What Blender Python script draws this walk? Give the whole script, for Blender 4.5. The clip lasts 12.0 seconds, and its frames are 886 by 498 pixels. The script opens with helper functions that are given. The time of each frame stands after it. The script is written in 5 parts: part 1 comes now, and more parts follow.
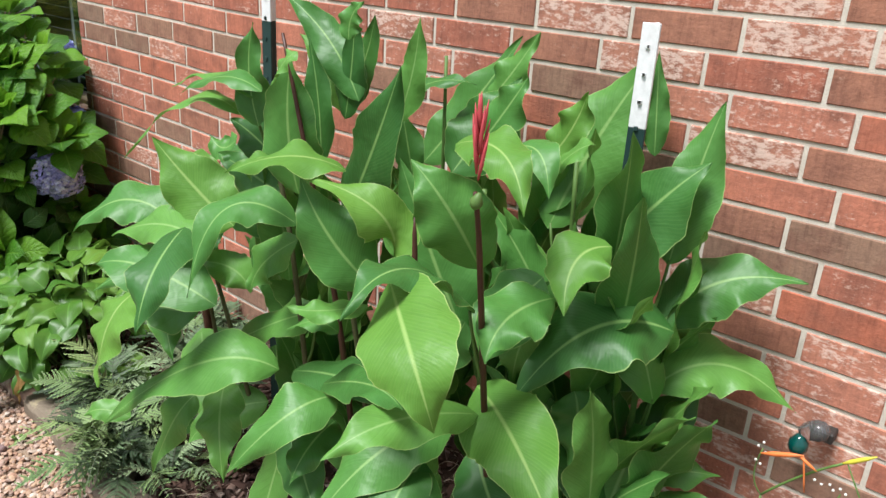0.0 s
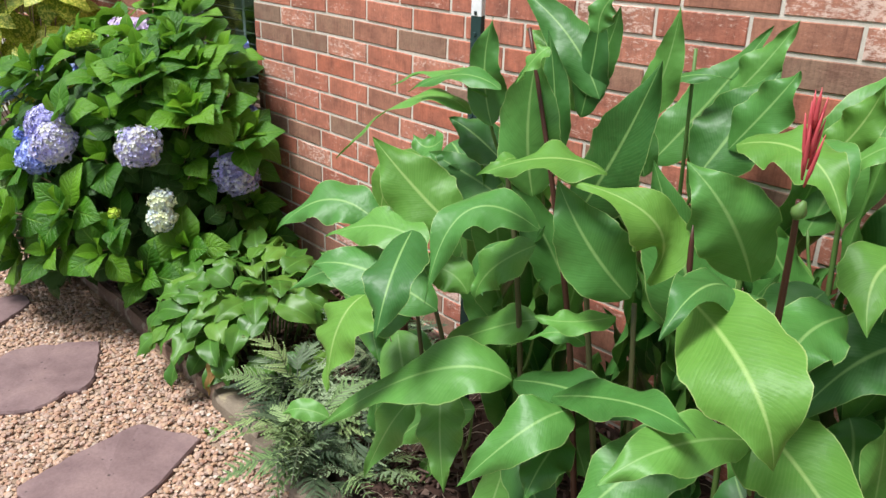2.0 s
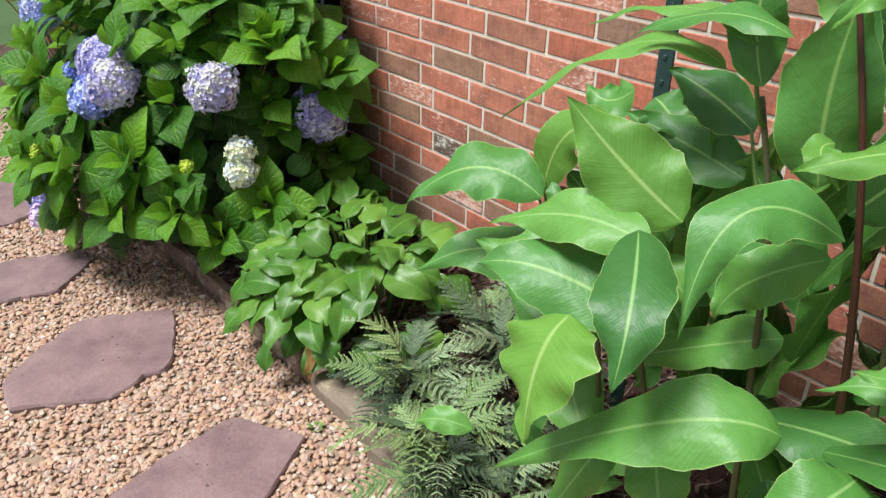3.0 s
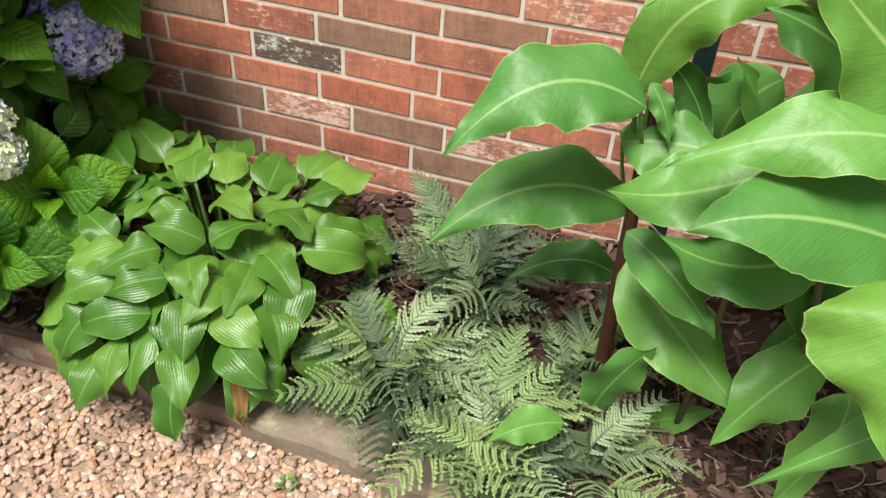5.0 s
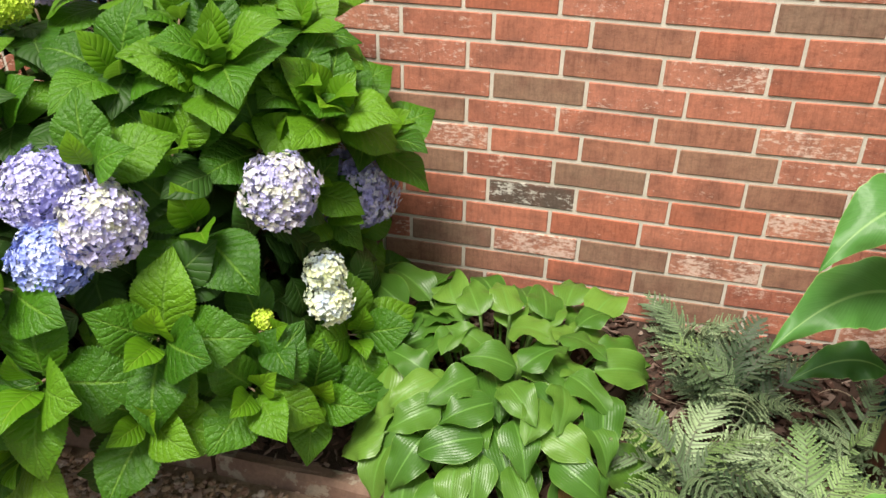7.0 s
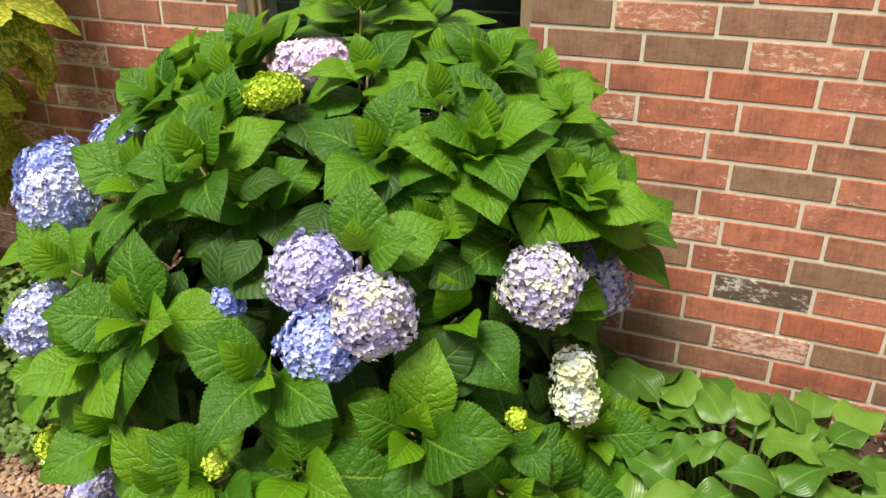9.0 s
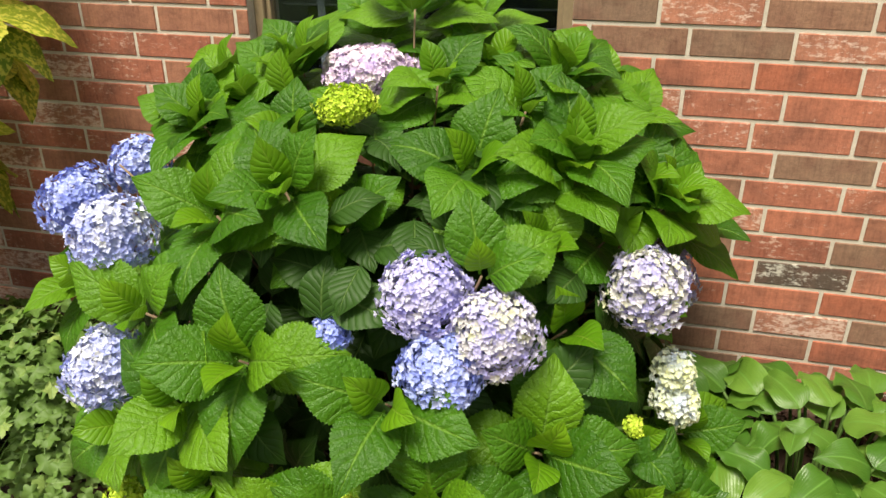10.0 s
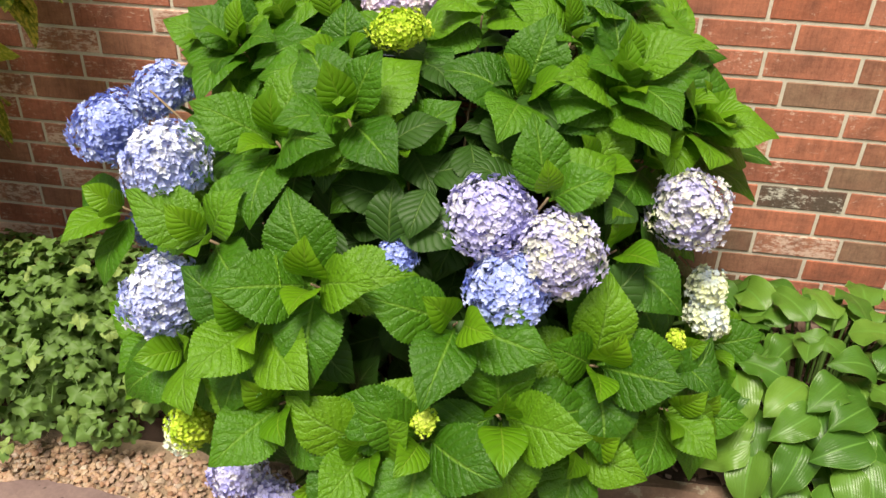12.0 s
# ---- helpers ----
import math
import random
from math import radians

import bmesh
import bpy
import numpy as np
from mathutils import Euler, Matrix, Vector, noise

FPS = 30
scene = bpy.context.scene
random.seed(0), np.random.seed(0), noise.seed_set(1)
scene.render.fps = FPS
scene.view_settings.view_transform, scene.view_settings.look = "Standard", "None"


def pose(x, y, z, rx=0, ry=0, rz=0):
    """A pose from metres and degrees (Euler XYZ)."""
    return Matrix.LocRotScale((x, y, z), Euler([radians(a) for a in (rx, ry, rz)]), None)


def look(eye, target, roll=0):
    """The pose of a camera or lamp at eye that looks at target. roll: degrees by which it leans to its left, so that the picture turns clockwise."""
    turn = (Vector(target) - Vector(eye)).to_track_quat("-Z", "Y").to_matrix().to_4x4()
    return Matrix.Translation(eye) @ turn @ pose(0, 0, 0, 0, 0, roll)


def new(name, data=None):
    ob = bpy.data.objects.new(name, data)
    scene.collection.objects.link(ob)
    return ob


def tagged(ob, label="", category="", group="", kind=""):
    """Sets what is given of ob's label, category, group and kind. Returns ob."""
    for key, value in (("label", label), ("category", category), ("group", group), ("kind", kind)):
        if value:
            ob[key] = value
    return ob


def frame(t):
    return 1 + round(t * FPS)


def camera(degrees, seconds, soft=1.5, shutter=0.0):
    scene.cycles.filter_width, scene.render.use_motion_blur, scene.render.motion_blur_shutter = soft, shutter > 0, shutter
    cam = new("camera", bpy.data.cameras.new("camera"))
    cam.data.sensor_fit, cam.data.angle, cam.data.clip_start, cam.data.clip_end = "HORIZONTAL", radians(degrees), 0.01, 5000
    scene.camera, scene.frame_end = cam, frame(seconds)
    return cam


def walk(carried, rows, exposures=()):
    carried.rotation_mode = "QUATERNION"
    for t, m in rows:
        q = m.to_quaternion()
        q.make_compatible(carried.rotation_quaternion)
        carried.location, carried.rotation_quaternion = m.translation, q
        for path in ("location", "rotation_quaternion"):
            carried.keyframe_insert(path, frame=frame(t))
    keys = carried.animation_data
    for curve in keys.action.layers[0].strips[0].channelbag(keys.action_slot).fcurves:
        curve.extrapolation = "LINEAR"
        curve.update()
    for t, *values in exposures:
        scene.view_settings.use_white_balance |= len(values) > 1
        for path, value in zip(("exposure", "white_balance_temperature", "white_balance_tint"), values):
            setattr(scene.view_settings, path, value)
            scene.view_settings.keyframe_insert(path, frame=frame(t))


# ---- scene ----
cam = camera(59.2, 12.0)
PATH = [
    (0, (2.867, -1.653, 1.61), (1.697, -0.204, 0.881), 3.6),
    (0.5, (2.91, -1.667, 1.586), (1.713, -0.282, 0.78), 2.7),
    (1, (2.874, -1.718, 1.6), (1.667, -0.318, 0.835), 2.3),
    (1.5, (2.777, -1.784, 1.604), (1.52, -0.399, 0.895), 2.3),
    (2, (2.596, -1.787, 1.587), (1.244, -0.519, 0.835), 1.5),
    (2.5, (2.318, -1.722, 1.577), (0.926, -0.56, 0.733), 0.6),
    (2.7, (2.197, -1.724, 1.57), (0.824, -0.576, 0.676), 0.4),
    (4.3, (1.333, -1.656, 1.448), (0.491, -0.239, 0.315), 2.5),
    (4.5, (1.236, -1.65, 1.435), (0.506, -0.203, 0.263), 2.7),
    (5, (1.019, -1.681, 1.411), (0.593, -0.173, 0.169), 3.3),
    (5.5, (0.767, -1.691, 1.431), (0.56, -0.133, 0.194), 0.0),
    (6, (0.576, -1.858, 1.398), (0.498, -0.274, 0.179), 0.5),
    (6.5, (0.451, -1.988, 1.443), (0.258, -0.34, 0.326), 0.8),
    (7, (0.369, -2.032, 1.484), (-0.051, -0.329, 0.523), 0.4),
    (7.5, (0.312, -2.085, 1.509), (-0.318, -0.39, 0.655), 0.4),
    (7.7, (0.295, -2.098, 1.502), (-0.391, -0.41, 0.678), 0.5),
    (9.3, (-0.126, -2.049, 1.503), (-0.752, -0.325, 0.705), -0.3),
    (9.5, (-0.216, -2.049, 1.509), (-0.767, -0.3, 0.711), -0.6),
    (10, (-0.423, -2.098, 1.531), (-0.821, -0.327, 0.692), -0.4),
    (10.5, (-0.505, -2.181, 1.5), (-0.912, -0.454, 0.578), 0.9),
    (11, (-0.402, -2.212, 1.501), (-0.865, -0.511, 0.557), 1.5),
    (11.5, (-0.493, -2.205, 1.524), (-0.786, -0.477, 0.56), 1.4),
    (12, (-0.665, -2.189, 1.526), (-0.875, -0.461, 0.541), 1.5),
]
walk(cam, [(t, look(eye, target, roll)) for t, eye, target, roll in PATH], [(0, 0.44, 5950, 9), (2.7, 0.44, 5950, 9), (4.4, 0.45, 6450, 8), (5.5, 0.54, 6400, 8), (6.2, 0.52, 6450, 8), (7, 0.46, 6700, 8), (9.5, 0.34, 7250, 6), (12, 0.34, 7300, 6)])

# ---- light ----
world = bpy.data.worlds.new("overcast_sky")
scene.world = world
world.use_nodes = True
wn, wl = world.node_tree.nodes, world.node_tree.links
sky = wn.new("ShaderNodeTexSky")
sky.sky_type = "NISHITA"
sky.sun_disc = False
sky.sun_elevation, sky.sun_rotation = radians(64), radians(195)
sky.dust_density = 4.0
veil = wn.new("ShaderNodeMix")
veil.data_type = "RGBA"
veil.inputs[0].default_value = 0.8
veil.inputs[7].default_value = (7.2, 7.4, 7.6, 1)
wl.new(sky.outputs[0], veil.inputs[6])
wl.new(veil.outputs[2], wn["Background"].inputs[0])
wn["Background"].inputs[1].default_value = 0.070
sun_data = bpy.data.lights.new("sun", "SUN")
sun_data.energy, sun_data.angle, sun_data.color = 5.0, radians(22), (1.0, 0.95, 0.88)
sun = new("sun", sun_data)
sun.matrix_world = look((-0.8, -3.0, 6.4), (0, 0, 0))


# ---- materials ----
def material(name, rough=0.6, spec=0.4):
    m = bpy.data.materials.new(name)
    m.use_nodes = True
    n, l = m.node_tree.nodes, m.node_tree.links
    b = n["Principled BSDF"]
    b.inputs["Roughness"].default_value = rough
    b.inputs["Specular IOR Level"].default_value = spec
    return m, n, l, b


def ramp(n, l, source, stops):
    r = n.new("ShaderNodeValToRGB")
    while len(r.color_ramp.elements) < len(stops):
        r.color_ramp.elements.new(0.5)
    for e, (p, c) in zip(r.color_ramp.elements, stops):
        e.position, e.color = p, (*c, 1)
    l.new(source, r.inputs[0])
    return r.outputs[0]


def tex(n, l, kind, scale, coords, detail=4.0, rough=0.6):
    t = n.new("ShaderNodeTex" + kind)
    t.inputs["Scale"].default_value = scale
    if kind == "Noise":
        t.inputs["Detail"].default_value, t.inputs["Roughness"].default_value = detail, rough
    l.new(coords, t.inputs["Vector"])
    return t


def calc(n, l, op, a, b=None, c=None):
    m = n.new("ShaderNodeMath")
    m.operation = op
    for i, v in enumerate((a, b, c)):
        if v is None:
            continue
        if isinstance(v, (int, float)):
            m.inputs[i].default_value = v
        else:
            l.new(v, m.inputs[i])
    return m.outputs[0]


def mixed(n, l, factor, a, b, mode="MIX"):
    m = n.new("ShaderNodeMix")
    m.data_type, m.blend_type = "RGBA", mode
    for slot, v in ((0, factor), (6, a), (7, b)):
        if isinstance(v, (int, float)):
            m.inputs[slot].default_value = v
        elif isinstance(v, tuple):
            m.inputs[slot].default_value = (*v, 1)
        else:
            l.new(v, m.inputs[slot])
    return m.outputs[2]


def bump(n, l, b, height, strength, distance):
    k = n.new("ShaderNodeBump")
    k.inputs["Strength"].default_value, k.inputs["Distance"].default_value = strength, distance
    l.new(height, k.inputs["Height"])
    l.new(k.outputs[0], b.inputs["Normal"])


def place_coords(n):
    return n.new("ShaderNodeNewGeometry").outputs["Position"]


def brick_material(name, stops, wash, wash_colour):
    """Fired clay: a body colour for each brick, cloudy flashing, and a worn lime wash."""
    m, n, l, b = material(name, 0.86, 0.25)
    p = place_coords(n)
    rnd = n.new("ShaderNodeObjectInfo").outputs["Random"]
    body = ramp(n, l, rnd, stops)
    cloud = tex(n, l, "Noise", 9.0, p, 3.0).outputs["Fac"]
    body = mixed(n, l, calc(n, l, "MULTIPLY", ramp(n, l, cloud, [(0.45, (0, 0, 0)), (0.68, (1, 1, 1))]), 0.65), body, (0.22, 0.10, 0.072))
    fine = tex(n, l, "Noise", 160.0, p, 4.0, 0.7).outputs["Fac"]
    body = mixed(n, l, 0.35, body, ramp(n, l, fine, [(0.3, (0.25, 0.25, 0.25)), (0.7, (1, 1, 1))]), "MULTIPLY")
    stretch = n.new("ShaderNodeMapping")
    stretch.inputs["Scale"].default_value = (1.0, 1.0, 2.2)
    l.new(p, stretch.inputs["Vector"])
    worn = tex(n, l, "Noise", 42.0, stretch.outputs[0], 8.0, 0.75).outputs["Fac"]
    broad = tex(n, l, "Noise", 7.0, stretch.outputs[0], 3.0).outputs["Fac"]
    worn = calc(n, l, "ADD", worn, calc(n, l, "MULTIPLY", calc(n, l, "SUBTRACT", broad, 0.5), 0.45))
    worn = calc(n, l, "ADD", worn, calc(n, l, "MULTIPLY", calc(n, l, "SUBTRACT", rnd, 0.5), 0.10))
    mask = ramp(n, l, worn, [(wash, (0, 0, 0)), (min(wash + 0.09, 0.99), (1, 1, 1))])
    drag = n.new("ShaderNodeMapping")
    drag.inputs["Scale"].default_value = (3.2, 1.0, 0.4)
    l.new(p, drag.inputs["Vector"])
    wire = tex(n, l, "Noise", 30.0, drag.outputs[0], 5.0, 0.7).outputs["Fac"]
    body = mixed(n, l, 0.6, body, ramp(n, l, wire, [(0.30, (0.55, 0.52, 0.52)), (0.5, (1, 1, 1)), (0.72, (1.22, 1.16, 1.1))]), "MULTIPLY")
    streak = tex(n, l, "Noise", 26.0, stretch.outputs[0], 5.0, 0.7).outputs["Fac"]
    body = mixed(n, l, 0.5, body, ramp(n, l, streak, [(0.30, (0.52, 0.50, 0.50)), (0.55, (1, 1, 1)), (0.75, (1.0, 0.90, 0.85))]), "MULTIPLY")
    body = mixed(n, l, calc(n, l, "MULTIPLY", mask, 0.7), body, wash_colour)
    l.new(body, b.inputs["Base Color"])
    bump(n, l, b, calc(n, l, "ADD", fine, worn), 0.5, 0.0025)
    return m


BRICK_RED = brick_material("red_brick", [(0, (0.50, 0.165, 0.098)), (0.5, (0.56, 0.215, 0.138)), (1, (0.43, 0.150, 0.098))], 0.59, (0.68, 0.47, 0.38))
BRICK_BROWN = brick_material("brown_brick", [(0, (0.29, 0.185, 0.130)), (0.5, (0.36, 0.205, 0.138)), (1, (0.45, 0.190, 0.122))], 0.66, (0.52, 0.37, 0.29))
BRICK_WASHED = brick_material("washed_brick", [(0, (0.54, 0.21, 0.14)), (0.5, (0.58, 0.25, 0.165)), (1, (0.48, 0.215, 0.145))], 0.51, (0.76, 0.58, 0.49))
BRICK_GREY = brick_material("grey_brick", [(0, (0.13, 0.095, 0.075)), (1, (0.17, 0.12, 0.095))], 0.50, (0.74, 0.70, 0.62))


def stone_material(name, colours, scale, rough=0.85, depth=0.004, patches=None, pits=None):
    m, n, l, b = material(name, rough, 0.3)
    p = place_coords(n)
    big = tex(n, l, "Noise", scale, p, 5.0).outputs["Fac"]
    colour = ramp(n, l, big, [(0.28 + 0.44 * i / (len(colours) - 1), c) for i, c in enumerate(colours)])
    fine = tex(n, l, "Noise", scale * 14, p, 5.0, 0.7).outputs["Fac"]
    if patches:
        blot = tex(n, l, "Noise", scale * 1.6, p, 6.0, 0.65).outputs["Fac"]
        colour = mixed(n, l, ramp(n, l, blot, [(0.54, (0, 0, 0)), (0.58, (1, 1, 1))]), colour, patches)
    colour = mixed(n, l, 0.45, colour, ramp(n, l, fine, [(0.25, (0.3, 0.3, 0.3)), (0.75, (1, 1, 1))]), "MULTIPLY")
    if pits:
        holes = tex(n, l, "Voronoi", pits, p).outputs["Distance"]
        sparse = tex(n, l, "Noise", pits * 0.6, p, 2.0).outputs["Fac"]
        spot = calc(n, l, "MULTIPLY", ramp(n, l, holes, [(0.13, (1, 1, 1)), (0.19, (0, 0, 0))]), ramp(n, l, sparse, [(0.54, (0, 0, 0)), (0.58, (1, 1, 1))]))
        colour = mixed(n, l, calc(n, l, "MULTIPLY", spot, 0.8), colour, (0.05, 0.035, 0.033))
        big = calc(n, l, "SUBTRACT", big, spot)
    l.new(colour, b.inputs["Base Color"])
    bump(n, l, b, calc(n, l, "ADD", fine, big), 0.6, depth)
    return m


MORTAR = stone_material("mortar", [(0.62, 0.56, 0.47), (0.78, 0.71, 0.61)], 20.0, 0.9, 0.002)
FLAGSTONE = stone_material("purple_flagstone", [(0.16, 0.102, 0.100), (0.22, 0.145, 0.140), (0.27, 0.182, 0.168)], 7.0, 0.7, 0.002, None, 34.0)
SANDSTONE = stone_material("sandstone", [(0.20, 0.115, 0.085), (0.28, 0.18, 0.13), (0.22, 0.14, 0.11)], 6.0, 0.85, 0.004, (0.40, 0.33, 0.25))
SANDSTONE_PALE = stone_material("pale_sandstone", [(0.19, 0.155, 0.115), (0.27, 0.215, 0.155), (0.22, 0.18, 0.145)], 6.0, 0.85, 0.004, (0.36, 0.30, 0.19))
SOIL = stone_material("soil", [(0.045, 0.028, 0.020), (0.09, 0.055, 0.04)], 14.0, 0.95, 0.01)
GRIT = stone_material("gravel_bed", [(0.25, 0.172, 0.115), (0.42, 0.30, 0.21), (0.32, 0.235, 0.178)], 55.0, 0.9, 0.01)
LAWN = stone_material("distant_lawn", [(0.035, 0.075, 0.02), (0.07, 0.12, 0.035)], 1.2, 0.9, 0.02)


def island_material(name, stops, rough=0.7, grain=90.0, spec=0.35):
    m, n, l, b = material(name, rough, spec)
    isl = n.new("ShaderNodeNewGeometry").outputs["Random Per Island"]
    colour = ramp(n, l, isl, stops)
    fine = tex(n, l, "Noise", grain, place_coords(n), 4.0, 0.7).outputs["Fac"]
    colour = mixed(n, l, 0.35, colour, ramp(n, l, fine, [(0.3, (0.35, 0.35, 0.35)), (0.7, (1, 1, 1))]), "MULTIPLY")
    l.new(colour, b.inputs["Base Color"])
    bump(n, l, b, fine, 0.3, 0.002)
    return m


PEBBLE = island_material("river_pebbles", [(0, (0.423, 0.254, 0.150)), (0.16, (0.522, 0.361, 0.249)), (0.30, (0.369, 0.202, 0.129)), (0.44, (0.495, 0.331, 0.245)), (0.56, (0.297, 0.202, 0.159)), (0.68, (0.468, 0.297, 0.185)), (0.80, (0.432, 0.344, 0.275)), (0.90, (0.360, 0.215, 0.163)), (1, (0.666, 0.559, 0.464))], 0.55, 120.0, 0.4)
BARK = island_material("bark_mulch", [(0, (0.045, 0.027, 0.021)), (0.35, (0.085, 0.047, 0.035)), (0.7, (0.15, 0.086, 0.064)), (0.93, (0.23, 0.165, 0.135)), (1, (0.36, 0.28, 0.23))], 0.9, 70.0, 0.2)


def leaf_material(name, stops, rib, veins, slant, vein_depth, through_light, rough=0.42, edge=None, speckle=None, along=False, spec=0.35, vein_tint=0.15, sway=0.0, quilt=0.0, streaks=0.55):
    """A leaf blade by its own coordinates: u across, v from stalk to tip."""
    m, n, l, b = material(name, rough, spec)
    uv = n.new("ShaderNodeUVMap").outputs[0]
    sep = n.new("ShaderNodeSeparateXYZ")
    l.new(uv, sep.inputs[0])
    across = calc(n, l, "MULTIPLY", calc(n, l, "ABSOLUTE", calc(n, l, "SUBTRACT", sep.outputs[0], 0.5)), 2.0)
    rnd = n.new("ShaderNodeObjectInfo").outputs["Random"]
    colour = ramp(n, l, rnd, stops)
    p = place_coords(n)
    cloud = tex(n, l, "Noise", 14.0, p, 3.0).outputs["Fac"]
    colour = mixed(n, l, 0.35, colour, ramp(n, l, cloud, [(0.3, (0.55, 0.6, 0.5)), (0.7, (1, 1, 1))]), "MULTIPLY")
    if along:
        phase = calc(n, l, "MULTIPLY", across, veins)
    else:
        phase = calc(n, l, "SUBTRACT", calc(n, l, "MULTIPLY", sep.outputs[1], veins), calc(n, l, "MULTIPLY", calc(n, l, "POWER", across, 0.8), slant))
        phase = calc(n, l, "ADD", phase, calc(n, l, "MULTIPLY", cloud, 1.3))
    wave = calc(n, l, "ABSOLUTE", calc(n, l, "SUBTRACT", calc(n, l, "FRACT", phase), 0.5))
    grain = n.new("ShaderNodeCombineXYZ")
    l.new(calc(n, l, "MULTIPLY", phase, 2.3), grain.inputs[0])
    l.new(calc(n, l, "MULTIPLY", sep.outputs[0], 2.5), grain.inputs[1])
    l.new(calc(n, l, "MULTIPLY", rnd, 60.0), grain.inputs[2])
    streak = tex(n, l, "Noise", 1.0, grain.outputs[0], 5.0, 0.65).outputs["Fac"]
    colour = mixed(n, l, streaks, colour, ramp(n, l, streak, [(0.32, (0.58, 0.64, 0.55)), (0.52, (1, 1, 1)), (0.72, (1.15, 1.12, 1.2))]), "MULTIPLY")
    groove = ramp(n, l, wave, [(0.0, (0, 0, 0)), (0.10, (0.5, 0.5, 0.5)), (0.26, (0.85, 0.85, 0.85)), (0.5, (1, 1, 1))])
    colour = mixed(n, l, calc(n, l, "MULTIPLY", calc(n, l, "SUBTRACT", 1.0, groove), vein_tint), colour, rib)
    midrib = ramp(n, l, across, [(0.018, (1, 1, 1)), (0.062, (0, 0, 0))])
    colour = mixed(n, l, calc(n, l, "MULTIPLY", midrib, 0.8), colour, rib)
    if edge:
        colour = mixed(n, l, calc(n, l, "MULTIPLY", ramp(n, l, across, [(0.970, (0, 0, 0)), (0.992, (1, 1, 1))]), 0.7), colour, edge)
    if speckle:
        spots = tex(n, l, "Noise", 75.0, p, 3.0, 0.6).outputs["Fac"]
        colour = mixed(n, l, ramp(n, l, spots, [(0.50, (0, 0, 0)), (0.56, (1, 1, 1))]), colour, speckle)
    l.new(colour, b.inputs["Base Color"])
    relief = calc(n, l, "SUBTRACT", groove, calc(n, l, "MULTIPLY", midrib, 0.8))
    if sway:
        relief = calc(n, l, "ADD", relief, calc(n, l, "MULTIPLY", tex(n, l, "Noise", 22.0, p, 2.0).outputs["Fac"], sway))
        relief = calc(n, l, "ADD", relief, calc(n, l, "MULTIPLY", tex(n, l, "Noise", 150.0, p, 2.0).outputs["Fac"], quilt))
    bump(n, l, b, relief, 0.8, vein_depth)
    glow = n.new("ShaderNodeBsdfTranslucent")
    l.new(mixed(n, l, 0.5, colour, (0.16, 0.30, 0.03)), glow.inputs[0])
    both = n.new("ShaderNodeMixShader")
    both.inputs[0].default_value = through_light
    l.new(b.outputs[0], both.inputs[1])
    l.new(glow.outputs[0], both.inputs[2])
    l.new(both.outputs[0], n["Material Output"].inputs[0])
    return m


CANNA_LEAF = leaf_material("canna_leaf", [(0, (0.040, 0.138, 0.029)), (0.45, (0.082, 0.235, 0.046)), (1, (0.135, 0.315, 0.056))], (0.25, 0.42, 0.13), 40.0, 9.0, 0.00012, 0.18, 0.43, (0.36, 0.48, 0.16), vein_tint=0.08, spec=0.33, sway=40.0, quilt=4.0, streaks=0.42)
# Brighter copy for yellow-green leaves; part of it is light put into the colour.
CANNA_YOUNG_LIT = leaf_material("young_lit_canna_leaf", [(0, (0.112, 0.275, 0.043)), (1, (0.158, 0.338, 0.050))], (0.34, 0.50, 0.15), 40.0, 9.0, 0.00012, 0.28, 0.45, (0.42, 0.52, 0.18), vein_tint=0.10, spec=0.30, sway=40.0, quilt=4.0, streaks=0.40)
HYDRANGEA_LEAF = leaf_material("hydrangea_leaf", [(0, (0.034, 0.125, 0.006)), (0.5, (0.070, 0.210, 0.009)), (1, (0.145, 0.320, 0.014))], (0.16, 0.32, 0.04), 8.0, 2.2, 0.0024, 0.28, 0.42, vein_tint=0.13, spec=0.34, sway=1.4, quilt=2.3, streaks=0.5)
# Darker copy of the hydrangea leaf; shade inside the bush put into its colour.
HYDRANGEA_SHADED = leaf_material("shaded_hydrangea_leaf", [(0, (0.026, 0.075, 0.010)), (1, (0.034, 0.092, 0.012))], (0.09, 0.16, 0.04), 8.0, 2.2, 0.0018, 0.15, 0.5, vein_tint=0.06, spec=0.25)
HYDRANGEA_YOUNG = leaf_material("young_hydrangea_leaf", [(0, (0.10, 0.27, 0.010)), (1, (0.18, 0.38, 0.015))], (0.24, 0.42, 0.04), 8.0, 2.2, 0.0019, 0.38, 0.42, vein_tint=0.16, spec=0.32, streaks=0.4)
HOSTA_LEAF = leaf_material("hosta_leaf", [(0, (0.053, 0.152, 0.018)), (0.5, (0.096, 0.222, 0.030)), (1, (0.170, 0.315, 0.046))], (0.15, 0.33, 0.06), 7.0, 0.0, 0.00050, 0.28, 0.34, (0.24, 0.42, 0.08), along=True, spec=0.40, vein_tint=0.06, sway=6.0, quilt=0.8, streaks=0.25)
HOSTA_DRY = leaf_material("withered_hosta_leaf", [(0, (0.30, 0.17, 0.05)), (1, (0.36, 0.22, 0.07))], (0.40, 0.26, 0.10), 6.0, 0.0, 0.002, 0.2, 0.7, along=True)
AUCUBA_LEAF = leaf_material("speckled_leaf", [(0, (0.16, 0.25, 0.02)), (1, (0.36, 0.42, 0.03))], (0.4, 0.45, 0.08), 7.0, 2.0, 0.001, 0.25, 0.45, speckle=(0.60, 0.58, 0.09))
